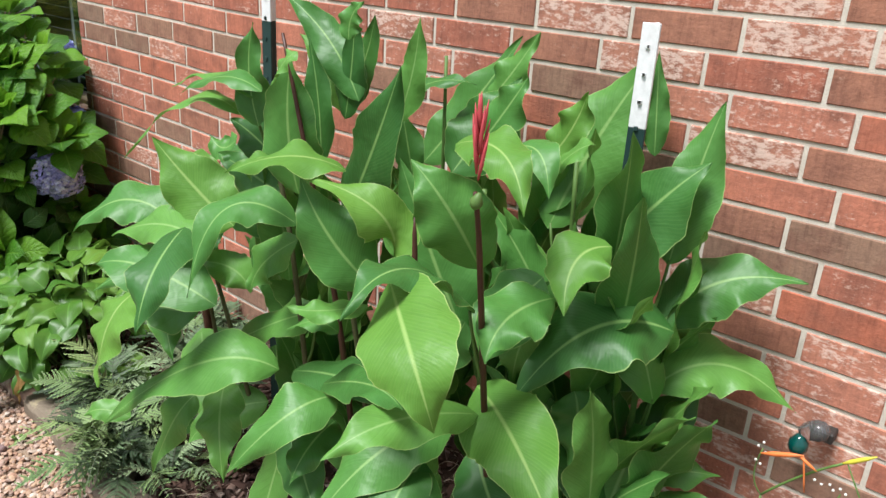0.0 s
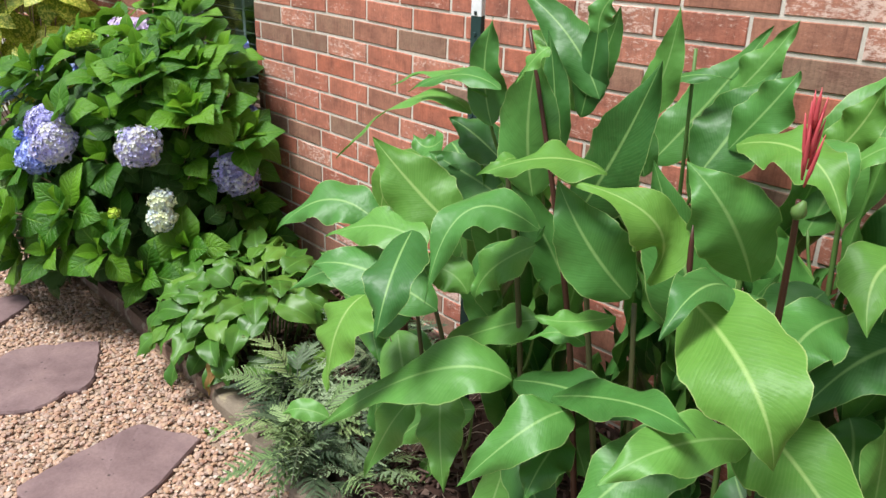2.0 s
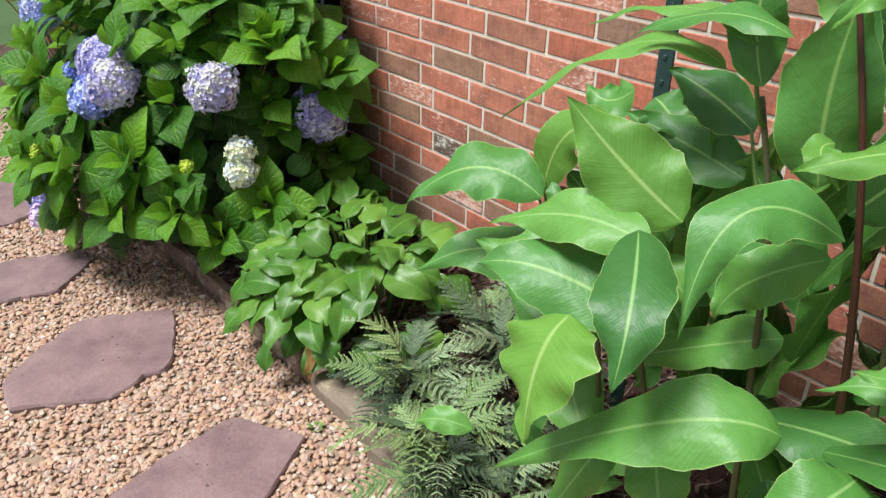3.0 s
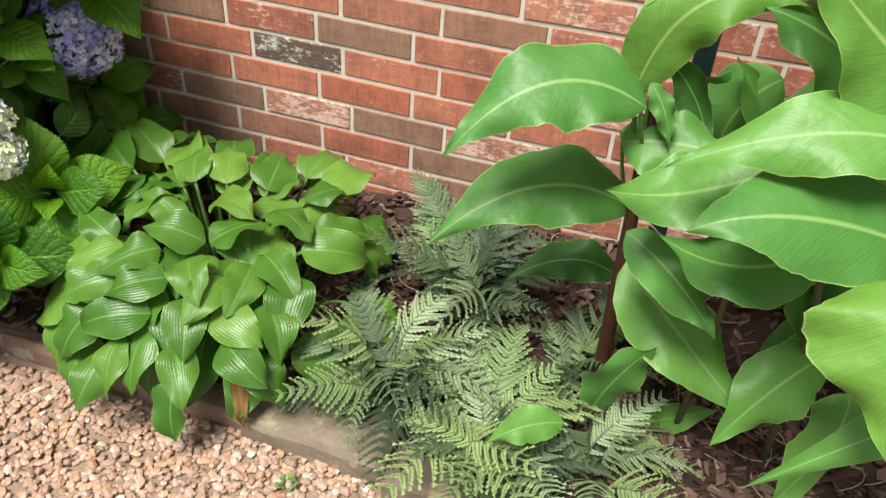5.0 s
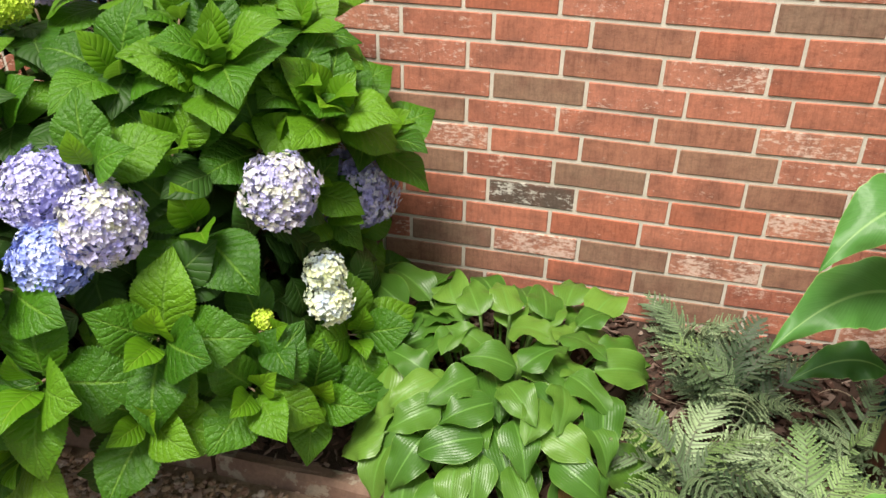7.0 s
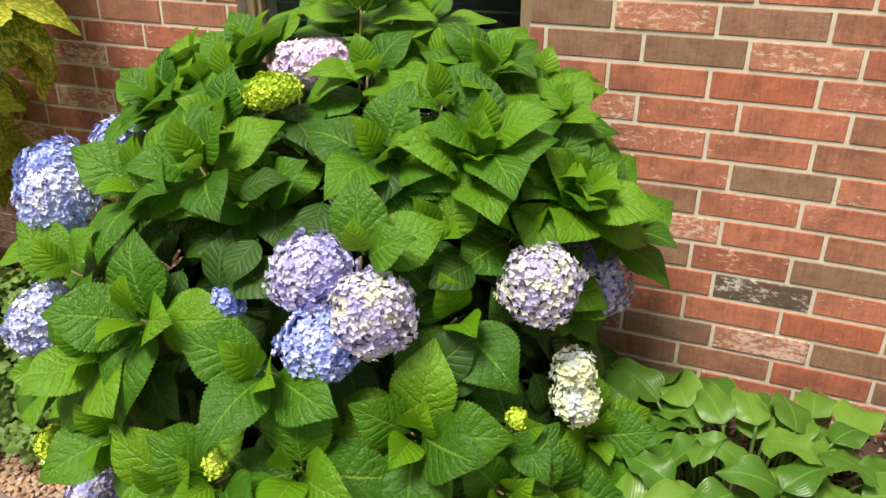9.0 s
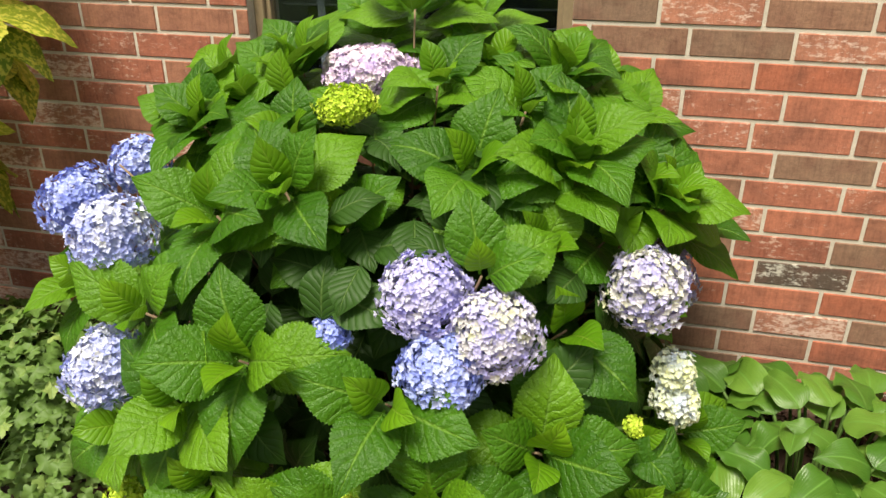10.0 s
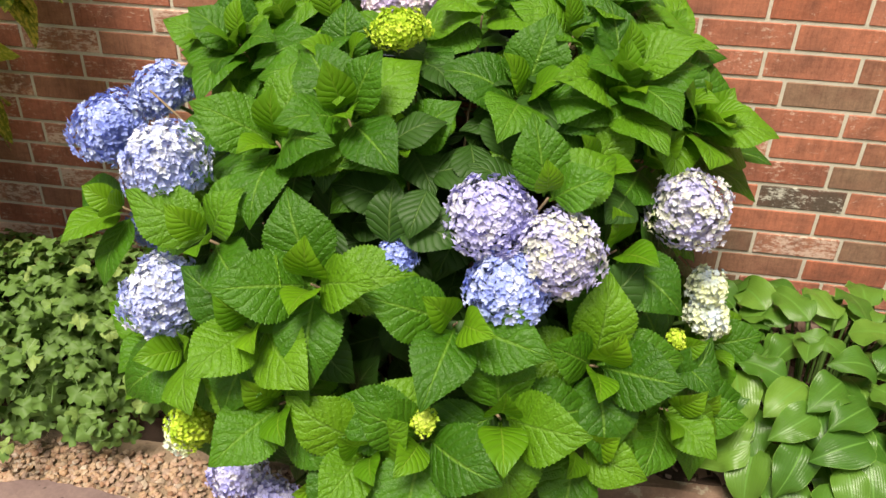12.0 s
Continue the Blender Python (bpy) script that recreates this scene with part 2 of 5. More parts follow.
COVER_LEAF = leaf_material("ground_cover_leaf", [(0, (0.11, 0.205, 0.042)), (0.5, (0.18, 0.295, 0.068)), (1, (0.31, 0.41, 0.12))], (0.25, 0.36, 0.14), 4.0, 2.0, 0.001, 0.25, 0.55)
LILY_LEAF = leaf_material("lily_leaf", [(0, (0.16, 0.32, 0.05)), (1, (0.22, 0.38, 0.07))], (0.30, 0.45, 0.12), 5.0, 0.0, 0.001, 0.3, 0.45, along=True)


def fern_material(name, silver, green, tip):
    m, n, l, b = material(name, 0.6, 0.3)
    sep = n.new("ShaderNodeSeparateXYZ")
    l.new(n.new("ShaderNodeUVMap").outputs[0], sep.inputs[0])
    colour = ramp(n, l, n.new("ShaderNodeObjectInfo").outputs["Random"], [(0, green), (0.55, silver), (1, tip)])
    centre = calc(n, l, "ABSOLUTE", calc(n, l, "SUBTRACT", sep.outputs[0], 0.5))
    colour = mixed(n, l, ramp(n, l, centre, [(0.01, (0.75, 0.75, 0.75)), (0.20, (0, 0, 0))]), colour, (0.065, 0.060, 0.045))
    colour = mixed(n, l, 0.4, colour, ramp(n, l, tex(n, l, "Noise", 30.0, place_coords(n)).outputs["Fac"], [(0.3, (0.45, 0.5, 0.5)), (0.7, (1, 1, 1))]), "MULTIPLY")
    l.new(colour, b.inputs["Base Color"])
    return m


FERN_SILVER = fern_material("silver_fern", (0.135, 0.205, 0.095), (0.030, 0.060, 0.026), (0.34, 0.44, 0.23))
FERN_BRIGHT = fern_material("bright_fern", (0.24, 0.345, 0.125), (0.15, 0.245, 0.080), (0.34, 0.44, 0.165))


def petal_material(name, stops):
    m, n, l, b = material(name, 0.6, 0.3)
    isl = n.new("ShaderNodeNewGeometry").outputs["Random Per Island"]
    patch = tex(n, l, "Noise", 12.0, place_coords(n), 2.0).outputs["Fac"]
    t = calc(n, l, "ADD", calc(n, l, "MULTIPLY", isl, 0.62), calc(n, l, "MULTIPLY", calc(n, l, "SUBTRACT", patch, 0.36), 1.4))
    l.new(ramp(n, l, t, stops), b.inputs["Base Color"])
    return m


PETAL_BLUE = petal_material("blue_petals", [(0.1, (0.20, 0.26, 0.70)), (0.5, (0.33, 0.40, 0.83)), (0.9, (0.58, 0.64, 0.88))])
PETAL_LILAC = petal_material("lilac_petals", [(0.1, (0.32, 0.31, 0.68)), (0.5, (0.46, 0.44, 0.76)), (0.9, (0.66, 0.65, 0.74))])
PETAL_PALE = petal_material("pale_petals", [(0.1, (0.42, 0.40, 0.74)), (0.42, (0.50, 0.48, 0.72)), (0.70, (0.60, 0.59, 0.60)), (1.0, (0.60, 0.63, 0.40))])
PETAL_SKY = petal_material("pale_blue_petals", [(0.1, (0.30, 0.36, 0.76)), (0.5, (0.47, 0.51, 0.82)), (0.9, (0.72, 0.74, 0.82))])
PETAL_PINK = petal_material("pink_petals", [(0.1, (0.56, 0.45, 0.78)), (0.5, (0.75, 0.60, 0.80)), (0.9, (0.84, 0.74, 0.80))])
PETAL_CREAM = petal_material("cream_green_petals", [(0.1, (0.52, 0.60, 0.72)), (0.45, (0.72, 0.78, 0.62)), (0.9, (0.76, 0.80, 0.42))])
PETAL_LIME = petal_material("lime_buds", [(0.1, (0.30, 0.46, 0.03)), (0.6, (0.48, 0.63, 0.05)), (0.95, (0.62, 0.72, 0.14))])


def plain(name, colour, rough=0.5, metal=0.0, grain=60.0, spec=0.4):
    m, n, l, b = material(name, rough, spec)
    fine = tex(n, l, "Noise", grain, place_coords(n), 4.0).outputs["Fac"]
    l.new(mixed(n, l, 0.35, colour, ramp(n, l, fine, [(0.3, (0.5, 0.5, 0.5)), (0.7, (1, 1, 1))]), "MULTIPLY"), b.inputs["Base Color"])
    b.inputs["Metallic"].default_value = metal
    return m


STALK_GREEN = plain("green_stalk", (0.10, 0.185, 0.04), 0.55)
STALK_RED = plain("red_brown_stalk", (0.066, 0.024, 0.015), 0.45)
STALK_OLIVE = plain("olive_stalk", (0.085, 0.085, 0.034), 0.55)
TWIG = plain("woody_twig", (0.27, 0.19, 0.12), 0.8)
PETAL_RED = plain("red_bud", (0.52, 0.072, 0.085), 0.5)
PETAL_ORANGE = plain("orange_bud", (0.75, 0.20, 0.05), 0.5)
PETAL_YELLOW = plain("yellow_bud", (0.62, 0.55, 0.05), 0.5)
BUD_WHITE = plain("white_bud", (0.75, 0.75, 0.68), 0.6)
POST_WHITE = plain("white_paint", (0.80, 0.80, 0.80), 0.5)
POST_GREEN = plain("dark_green_paint", (0.018, 0.045, 0.042), 0.45)
POST_SPOT = plain("bare_steel", (0.06, 0.055, 0.05), 0.6, 0.5)
FRAME_TAN = plain("tan_frame", (0.30, 0.225, 0.135), 0.45)
SLAT = plain("blind_slat", (0.10, 0.115, 0.13), 0.6)
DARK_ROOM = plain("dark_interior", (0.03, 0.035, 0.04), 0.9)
STRAW = plain("dry_straw", (0.42, 0.33, 0.24), 0.8)
GREEN_GLASS = plain("teal_glass", (0.004, 0.07, 0.06), 0.08, 0.0, 60.0, 0.8)
m_, n_, l_, b_ = material("clear_plastic", 0.10, 0.6)
b_.inputs["Base Color"].default_value = (0.70, 0.70, 0.70, 1)
b_.inputs["Transmission Weight"].default_value = 0.92
CLEAR_PLASTIC = m_
m_, n_, l_, b_ = material("window_glass", 0.03, 0.5)
b_.inputs["Base Color"].default_value = (0.75, 0.82, 0.88, 1)
b_.inputs["Transmission Weight"].default_value = 1.0
b_.inputs["IOR"].default_value = 1.45
GLASS = m_


# ---- mesh helpers ----
rng = random.Random(7)


def mesh_of(name, verts, faces, mat, uvs=None, smooth=True):
    me = bpy.data.meshes.new(name)
    me.from_pydata(verts, [], faces)
    if uvs is not None:
        layer = me.uv_layers.new(name="UVMap")
        flat = np.empty(len(me.loops) * 2, dtype=np.float32)
        index = np.empty(len(me.loops), dtype=np.int32)
        me.loops.foreach_get("vertex_index", index)
        flat[:] = np.asarray(uvs, dtype=np.float32)[index].ravel()
        layer.data.foreach_set("uv", flat)
    if smooth:
        me.polygons.foreach_set("use_smooth", [True] * len(me.polygons))
    me.materials.append(mat)
    me.update()
    return me


def child(name, me, parent, m=None, label=""):
    ob = new(name, me)
    ob.parent = parent
    if m is not None:
        ob.matrix_basis = m
    return tagged(ob, label)


def part(name, bm, mat, parent=None, label=""):
    me = bpy.data.meshes.new(name)
    bm.to_mesh(me)
    bm.free()
    me.materials.append(mat)
    ob = new(name, me)
    ob.parent = parent
    return tagged(ob, label)


def box(bm, lo, hi, bevel=0.0, segments=1):
    geo = bmesh.ops.create_cube(bm, size=1.0)["verts"]
    c, s = [(a + b) / 2 for a, b in zip(lo, hi)], [b - a for a, b in zip(lo, hi)]
    bmesh.ops.transform(bm, matrix=Matrix.LocRotScale(c, None, s), verts=geo)
    if bevel:
        edges = {e for v in geo for e in v.link_edges}
        bmesh.ops.bevel(bm, geom=list(edges), offset=bevel, segments=segments, affect="EDGES", profile=0.6)


def thing(name, place, label, category, group="", kind=""):
    ob = new(name)
    ob.empty_display_size = 0.05
    ob.location = place
    return tagged(ob, label, category, group, kind)


def bezier(a, mid, b, count):
    c = mid * 2 - (a + b) / 2
    return [a * (1 - s) ** 2 + c * 2 * s * (1 - s) + b * s * s for s in (i / (count - 1) for i in range(count))]


def tube(points, radii, sides=8):
    verts, faces = [], []
    for i, p in enumerate(points):
        d = (points[min(i + 1, len(points) - 1)] - points[max(i - 1, 0)]).normalized()
        a = d.orthogonal().normalized() if i == 0 else (a - d * a.dot(d)).normalized()
        b = d.cross(a)
        verts += [p + (a * math.cos(t) + b * math.sin(t)) * radii[i] for t in (2 * math.pi * k / sides for k in range(sides))]
    for i in range(len(points) - 1):
        for k in range(sides):
            q = (k + 1) % sides
            faces.append((i * sides + k, i * sides + q, (i + 1) * sides + q, (i + 1) * sides + k))
    faces.append(tuple(range(sides))[::-1])
    faces.append(tuple((len(points) - 1) * sides + k for k in range(sides)))
    return verts, faces


def blade(points, facing, half_width, profile, fold=0.15, cup=0.0, wave=0.0, waves=3.0, teeth=0.0, tooth_count=0, cells=6, twist=0.0, seed=0, ragged=0.0):
    """A leaf blade along a line of points: verts, faces, uvs. profile(v) gives the share of the half width."""
    r = random.Random(seed)
    ph1, ph2 = r.uniform(0, 6.3), r.uniform(0, 6.3)
    verts, faces, uvs = [], [], []
    last = len(points) - 1
    for i, c in enumerate(points):
        v = i / last
        d = (points[min(i + 1, last)] - points[max(i - 1, 0)]).normalized()
        side = d.cross(facing)
        side = side.normalized() if side.length > 1e-4 else d.orthogonal().normalized()
        up = side.cross(d).normalized()
        if twist:
            q = Matrix.Rotation(twist * (v - 0.3), 3, d)
            side, up = q @ side, q @ up
        w = half_width * profile(v)
        for k in range(cells + 1):
            u = 2 * k / cells - 1
            au = abs(u)
            ww = w
            if ragged and au > 0.6:
                ww *= 1 + ragged * noise.noise(Vector((v * 14, u * 1.5, seed * 0.37)))
            if teeth and au > 0.99:
                ww *= 1 + teeth * (1 if (i % 2) else -1)
            ripple = wave * au * au * math.sin(waves * 6.283 * v + (ph1 if u < 0 else ph2)) * min(1, 4 * v) * min(1, 5 * (1 - v) + 0.2)
            lift = w * (fold * au - cup * au * au) + ripple
            verts.append(c + side * (u * ww * math.cos(fold)) + up * lift)
            uvs.append((k / cells, v))
    n = cells + 1
    for i in range(last):
        for k in range(cells):
            faces.append((i * n + k, i * n + k + 1, (i + 1) * n + k + 1, (i + 1) * n + k))
    return verts, faces, uvs


def lay(base, tip_dir, up):
    """A pose whose y runs along tip_dir and whose z is close to up."""
    y = Vector(tip_dir).normalized()
    x = y.cross(Vector(up))
    x = x.normalized() if x.length > 1e-4 else y.orthogonal().normalized()
    z = x.cross(y)
    m = Matrix((x, y, z)).transposed().to_4x4()
    m.translation = base
    return m


# ---- wall ----
LENGTH, COURSE, FIRST, SHIFT = 0.254, 0.0775, 0.50, 0.27
WIN_L, WIN_R, WIN_B, WIN_T = -1.455, -0.548, FIRST + 4 * COURSE + 0.005, 2.36
WALL_L, WALL_R, WALL_TOP = -5.0, 5.6, 2.9
JOINT = 0.010
VIEW_RISE = ((-5.0, 0.100), (-2.1, 0.041), (-1.0, 0.025), (-0.3, 0.0155), (0.0, 0.012), (0.25, 0.007), (0.5, -0.001), (0.75, -0.004), (1.2, -0.003), (2.2, 0.002), (2.5, 0.005), (6.0, 0.008))
VIEW_SLIDE = ((-5.0, 0.100), (-2.0, 0.042), (-0.5, 0.003), (0.2, -0.003), (0.7, 0.002), (2.2, -0.004), (2.5, -0.009), (6.0, -0.010))


def along_wall(knots, x):
    """How far courses are raised, or joints slid, along the wall to fit the camera's view."""
    for (x0, v0), (x1, v1) in zip(knots, knots[1:]):
        if x <= x1:
            return v0 + (v1 - v0) * (x - x0) / (x1 - x0)
    return knots[-1][1]


def wall_backing():
    bm = bmesh.new()
    y0, y1 = 0.0034, 0.22
    box(bm, (WALL_L, y0, -0.3), (WIN_L, y1, WALL_TOP))
    box(bm, (WIN_R, y0, -0.3), (WALL_R, y1, WALL_TOP))
    box(bm, (WIN_L, y0, -0.3), (WIN_R, y1, WIN_B))
    box(bm, (WIN_L, y0, WIN_T), (WIN_R, y1, WALL_TOP))
    return tagged(part("wall_north", bm, MORTAR), "red and brown brick house wall with pale mortar joints", "wall", kind="structure")


wall = wall_backing()


# ---- window ----
def window():
    w = thing("window_1", (-1.0, 0.06, 1.4), "dark house window in a tan metal frame with blinds", "window", kind="structure")
    w.location = (0, 0, 0)
    for x0, x1 in ((WIN_L, WIN_L + 0.030), (WIN_R - 0.030, WIN_R)):
        bm = bmesh.new()
        box(bm, (x0, 0.045, WIN_B), (x1, 0.115, WIN_T), 0.003)
        part("window_frame", bm, FRAME_TAN, w)
        inner = (x1 - 0.001, x1 + 0.014) if x0 == WIN_L else (x0 - 0.014, x0 + 0.001)
        bm = bmesh.new()
        box(bm, (inner[0], 0.062, WIN_B + 0.031), (inner[1], 0.105, WIN_T - 0.03), 0.002)
        part("sash", bm, FRAME_TAN, w)
    for z0, z1 in ((WIN_B, WIN_B + 0.03), (1.335, 1.375), (WIN_T - 0.03, WIN_T)):
        bm = bmesh.new()
        box(bm, (WIN_L + 0.031, 0.05, z0), (WIN_R - 0.031, 0.11, z1), 0.003)
        part("rail", bm, FRAME_TAN, w)
    for z0, z1 in ((WIN_B + 0.031, 1.334), (1.376, WIN_T - 0.031)):
        bm = bmesh.new()
        box(bm, (WIN_L + 0.045, 0.085, z0), (WIN_R - 0.045, 0.089, z1))
        pane = part("pane", bm, GLASS, w, "dark reflecting glass pane")
        pane.visible_shadow = False
    z = WIN_B + 0.05
    bm = bmesh.new()
    box(bm, (WIN_L + 0.05, 0.0, -0.0008), (WIN_R - 0.05, 0.045, 0.0008))
    slat = bpy.data.meshes.new("slat")
    bm.to_mesh(slat)
    bm.free()
    slat.materials.append(SLAT)
    while z < WIN_T - 0.05:
        child("slat", slat, w, pose(0, 0.13, z, -14, 0, 0))
        z += 0.052
    for x in (-1.28, -0.86):
        bm = bmesh.new()
        box(bm, (x - 0.011, 0.124, WIN_B + 0.035), (x + 0.011, 0.126, WIN_T - 0.03))
        part("ladder_tape", bm, SLAT, w)
    # near-black box behind the window; the room's dimness is put into its colour
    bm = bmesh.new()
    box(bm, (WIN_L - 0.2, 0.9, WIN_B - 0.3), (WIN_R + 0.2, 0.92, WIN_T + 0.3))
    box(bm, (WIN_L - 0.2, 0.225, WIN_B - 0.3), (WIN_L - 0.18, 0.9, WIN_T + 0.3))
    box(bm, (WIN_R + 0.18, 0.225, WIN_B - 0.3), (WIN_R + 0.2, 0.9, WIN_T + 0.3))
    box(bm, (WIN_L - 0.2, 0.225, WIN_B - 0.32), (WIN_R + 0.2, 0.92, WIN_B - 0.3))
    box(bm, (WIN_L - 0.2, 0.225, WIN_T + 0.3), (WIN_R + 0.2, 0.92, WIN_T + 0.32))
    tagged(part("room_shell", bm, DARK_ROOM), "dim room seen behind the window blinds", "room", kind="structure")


window()


# ---- ground ----
def bed_height(x, y):
    return 0.065 + 0.11 * max(0.0, min(1.0, (y + 0.62) / 0.6)) + 0.012 * noise.noise(Vector((x * 5, y * 5, 0)))


def ground():
    bm = bmesh.new()
    bmesh.ops.create_grid(bm, x_segments=4, y_segments=4, size=400)
    g = part("ground", bm, LAWN)
    g.location.z = -0.06
    tagged(g, "grass reaching away from the house", "ground", kind="structure")
    bm = bmesh.new()
    bmesh.ops.create_grid(bm, x_segments=90, y_segments=40, size=1)
    for v in bm.verts:
        v.co = Vector((v.co.x * 4.6 + 0.2, v.co.y * 1.7 - 2.3, 0))
        v.co.z = -0.004 + 0.004 * noise.noise(v.co * 6)
    tagged(part("gravel_path", bm, GRIT), "tan gravel path beside the planting bed", "path", kind="structure")
    bm = bmesh.new()
    bmesh.ops.create_grid(bm, x_segments=150, y_segments=24, size=1)
    for v in bm.verts:
        x, y = v.co.x * 4.6 + 0.2, -0.36 + v.co.y * 0.36
        v.co = Vector((x, y, bed_height(x, y) - (0.16 if y < -0.715 else 0)))
    tagged(part("planting_bed", bm, SOIL), "dark soil of the bed along the wall", "soil", kind="structure")


ground()

STEPS = []


def stepping_stone(corners, label):
    """An irregular slab with a chipped rim."""
    r = random.Random(len(STEPS) + 3)
    c = sum((Vector((x, y, 0)) for x, y in corners), Vector()) / len(corners)
    rim = []
    for i, (x, y) in enumerate(corners):
        a, b = Vector((x, y, 0)), Vector((*corners[(i + 1) % len(corners)], 0))
        count = max(2, int((b - a).length / 0.03))
        for k in range(count):
            p = a.lerp(b, k / count)
            out = (p - c).normalized()
            rim.append(p + out * (r.uniform(-0.006, 0.006) - (0.008 if k == 0 else 0)))
    bm = bmesh.new()
    low = [bm.verts.new(p - c + Vector((0, 0, -0.02))) for p in rim]
    mid = [bm.verts.new(p - c + Vector((0, 0, 0.010 + r.uniform(-0.003, 0.003)))) for p in rim]
    top = [bm.verts.new((p - c) * 0.975 + Vector((0, 0, 0.018 + r.uniform(-0.002, 0.002)))) for p in rim]
    inner = [bm.verts.new((p - c) * 0.6 + Vector((0, 0, 0.019 + 0.004 * noise.noise(p * 9)))) for p in rim]
    hub = bm.verts.new((0, 0, 0.020))
    n = len(rim)
    for i in range(n):
        j = (i + 1) % n
        for lo, hi in ((low, mid), (mid, top), (top, inner)):
            bm.faces.new((lo[i], lo[j], hi[j], hi[i]))
        bm.faces.new((inner[i], inner[j], hub))
    ob = part("stepping_stone", bm, FLAGSTONE)
    ob.location = c
    STEPS.append([Vector((x, y, 0)) for x, y in corners])
    tagged(ob, label, "stepping stone", "stepping stones in the gravel")


stepping_stone([(-0.47, -1.29), (-0.534, -1.167), (-0.472, -1.029), (-0.381, -0.888), (-0.153, -0.990), (-0.056, -1.050), (-0.073, -1.125), (-0.035, -1.246), (-0.18, -1.50), (-0.34, -1.48)], "purple-brown flagstone with a pointed corner in gravel")
stepping_stone([(0.27, -1.0), (0.49, -0.885), (0.62, -1.08), (0.66, -1.2), (0.55, -1.42), (0.36, -1.42), (0.32, -1.29)], "purple-brown flagstone near the silver fern")
stepping_stone([(-1.15, -1.26), (-1.03, -0.99), (-0.93, -0.98), (-0.78, -1.16), (-0.83, -1.36), (-1.05, -1.45)], "purple-brown flagstone in front of the hydrangea")
stepping_stone([(-2.05, -0.95), (-1.85, -0.89), (-1.57, -0.915), (-1.48, -1.15), (-1.62, -1.4), (-1.95, -1.35)], "wide brown flagstone beside the ground cover")
stepping_stone([(1.05, -1.15), (1.32, -1.05), (1.45, -1.25), (1.38, -1.5), (1.1, -1.48)], "purple-brown flagstone before the canna bed")


def kerb_stone(x0, x1, y_front, depth, height, turn, seed):
    """A split sandstone block with a rough face and worn arrises."""
    bm = bmesh.new()
    length = x1 - x0
    box(bm, (-length / 2, 0, -0.03), (length / 2, depth, height))
    bmesh.ops.subdivide_edges(bm, edges=bm.edges[:], cuts=5, use_grid_fill=True)
    off = Vector((seed * 3.1, seed * 1.7, 0))
    for v in bm.verts:
        c = v.co.copy()
        rough = 0.010 if v.co.y < 0.01 else 0.005
        v.co += Vector((noise.noise(c * 9 + off), noise.noise(c * 11 + off * 2), noise.noise(c * 8 - off))) * rough
        if c.z > height - 0.005 and c.y < 0.01:
            v.co.y += 0.010
        if abs(abs(c.x) - length / 2) < 0.004:
            v.co.x *= 1 + 0.006 / length
    for f in bm.faces:
        f.smooth = False
    ob = part("kerb_stone", bm, SANDSTONE if x0 < 0.3 else SANDSTONE_PALE)
    ob.matrix_basis = pose((x0 + x1) / 2, y_front, 0, 0, 0, turn)
    tagged(ob, "red-brown sandstone edging block of the bed" if x0 < 0.3 else "grey and tan sandstone edging block with yellow stains", "edging stone", "edging stones of the bed")


for k, (x0, x1, yf, dp, h, turn) in enumerate(((-1.12, -0.57, -0.755, 0.14, 0.060, 1), (-0.55, 0.035, -0.765, 0.15, 0.058, -2), (0.045, 0.315, -0.775, 0.13, 0.050, -2), (0.33, 0.66, -0.80, 0.15, 0.070, -3), (0.67, 0.93, -0.835, 0.13, 0.060, -3), (0.94, 1.128, -0.862, 0.10, 0.066, 0), (1.150, 1.62, -0.895, 0.12, 0.078, 1), (1.64, 2.05, -0.86, 0.15, 0.07, 4), (2.07, 2.5, -0.82, 0.15, 0.07, 2), (2.52, 2.95, -0.80, 0.15, 0.07, 2))):
    kerb_stone(x0, x1, yf + 0.03, dp, h, turn, k)


def inside(p, poly):
    hit = False
    for i, a in enumerate(poly):
        b = poly[i - 1]
        if (a.y > p.y) != (b.y > p.y) and p.x < (b.x - a.x) * (p.y - a.y) / (b.y - a.y) + a.x:
            hit = not hit
    return hit


def scatter(name, count, spot, shape, mat, label, category):
    """Many small pieces joined in one mesh."""
    verts, faces = [], []
    base_v, base_f = shape
    done = 0
    while done < count:
        m = spot()
        if m is None:
            continue
        k = len(verts)
        verts += [(m @ v) for v in base_v[done % len(base_v)]]
        faces += [tuple(i + k for i in f) for f in base_f]
        done += 1
    me = mesh_of(name, [tuple(v) for v in verts], faces, mat, smooth=False)
    return tagged(new(name, me), label, category, kind="stuff")


def pebble_shapes():
    bm = bmesh.new()
    bmesh.ops.create_icosphere(bm, subdivisions=1, radius=1.0)
    vs = [v.co.copy() for v in bm.verts]
    fs = [tuple(v.index for v in f.verts) for f in bm.faces]
    bm.free()
    out = []
    for s in range(9):
        r = random.Random(s)
        out.append([v * r.uniform(0.78, 1.12) for v in vs])
    return out, fs


def pebble_spot():
    near = rng.random() < 0.86
    x = rng.uniform(-2.7, 1.7) if near else rng.uniform(-4.2, 3.6)
    y = rng.uniform(-1.75, -0.755) if near else rng.uniform(-2.7, -0.72)
    p = Vector((x, y, 0))
    if any(inside(p, s) for s in STEPS):
        return None
    size = rng.uniform(0.0055, 0.0115)
    return Matrix.LocRotScale((x, y, rng.uniform(-0.003, 0.007)), Euler((rng.uniform(-0.5, 0.5), rng.uniform(-0.5, 0.5), rng.uniform(0, 6.3))), (size * rng.uniform(0.9, 1.5), size, size * rng.uniform(0.5, 0.8)))


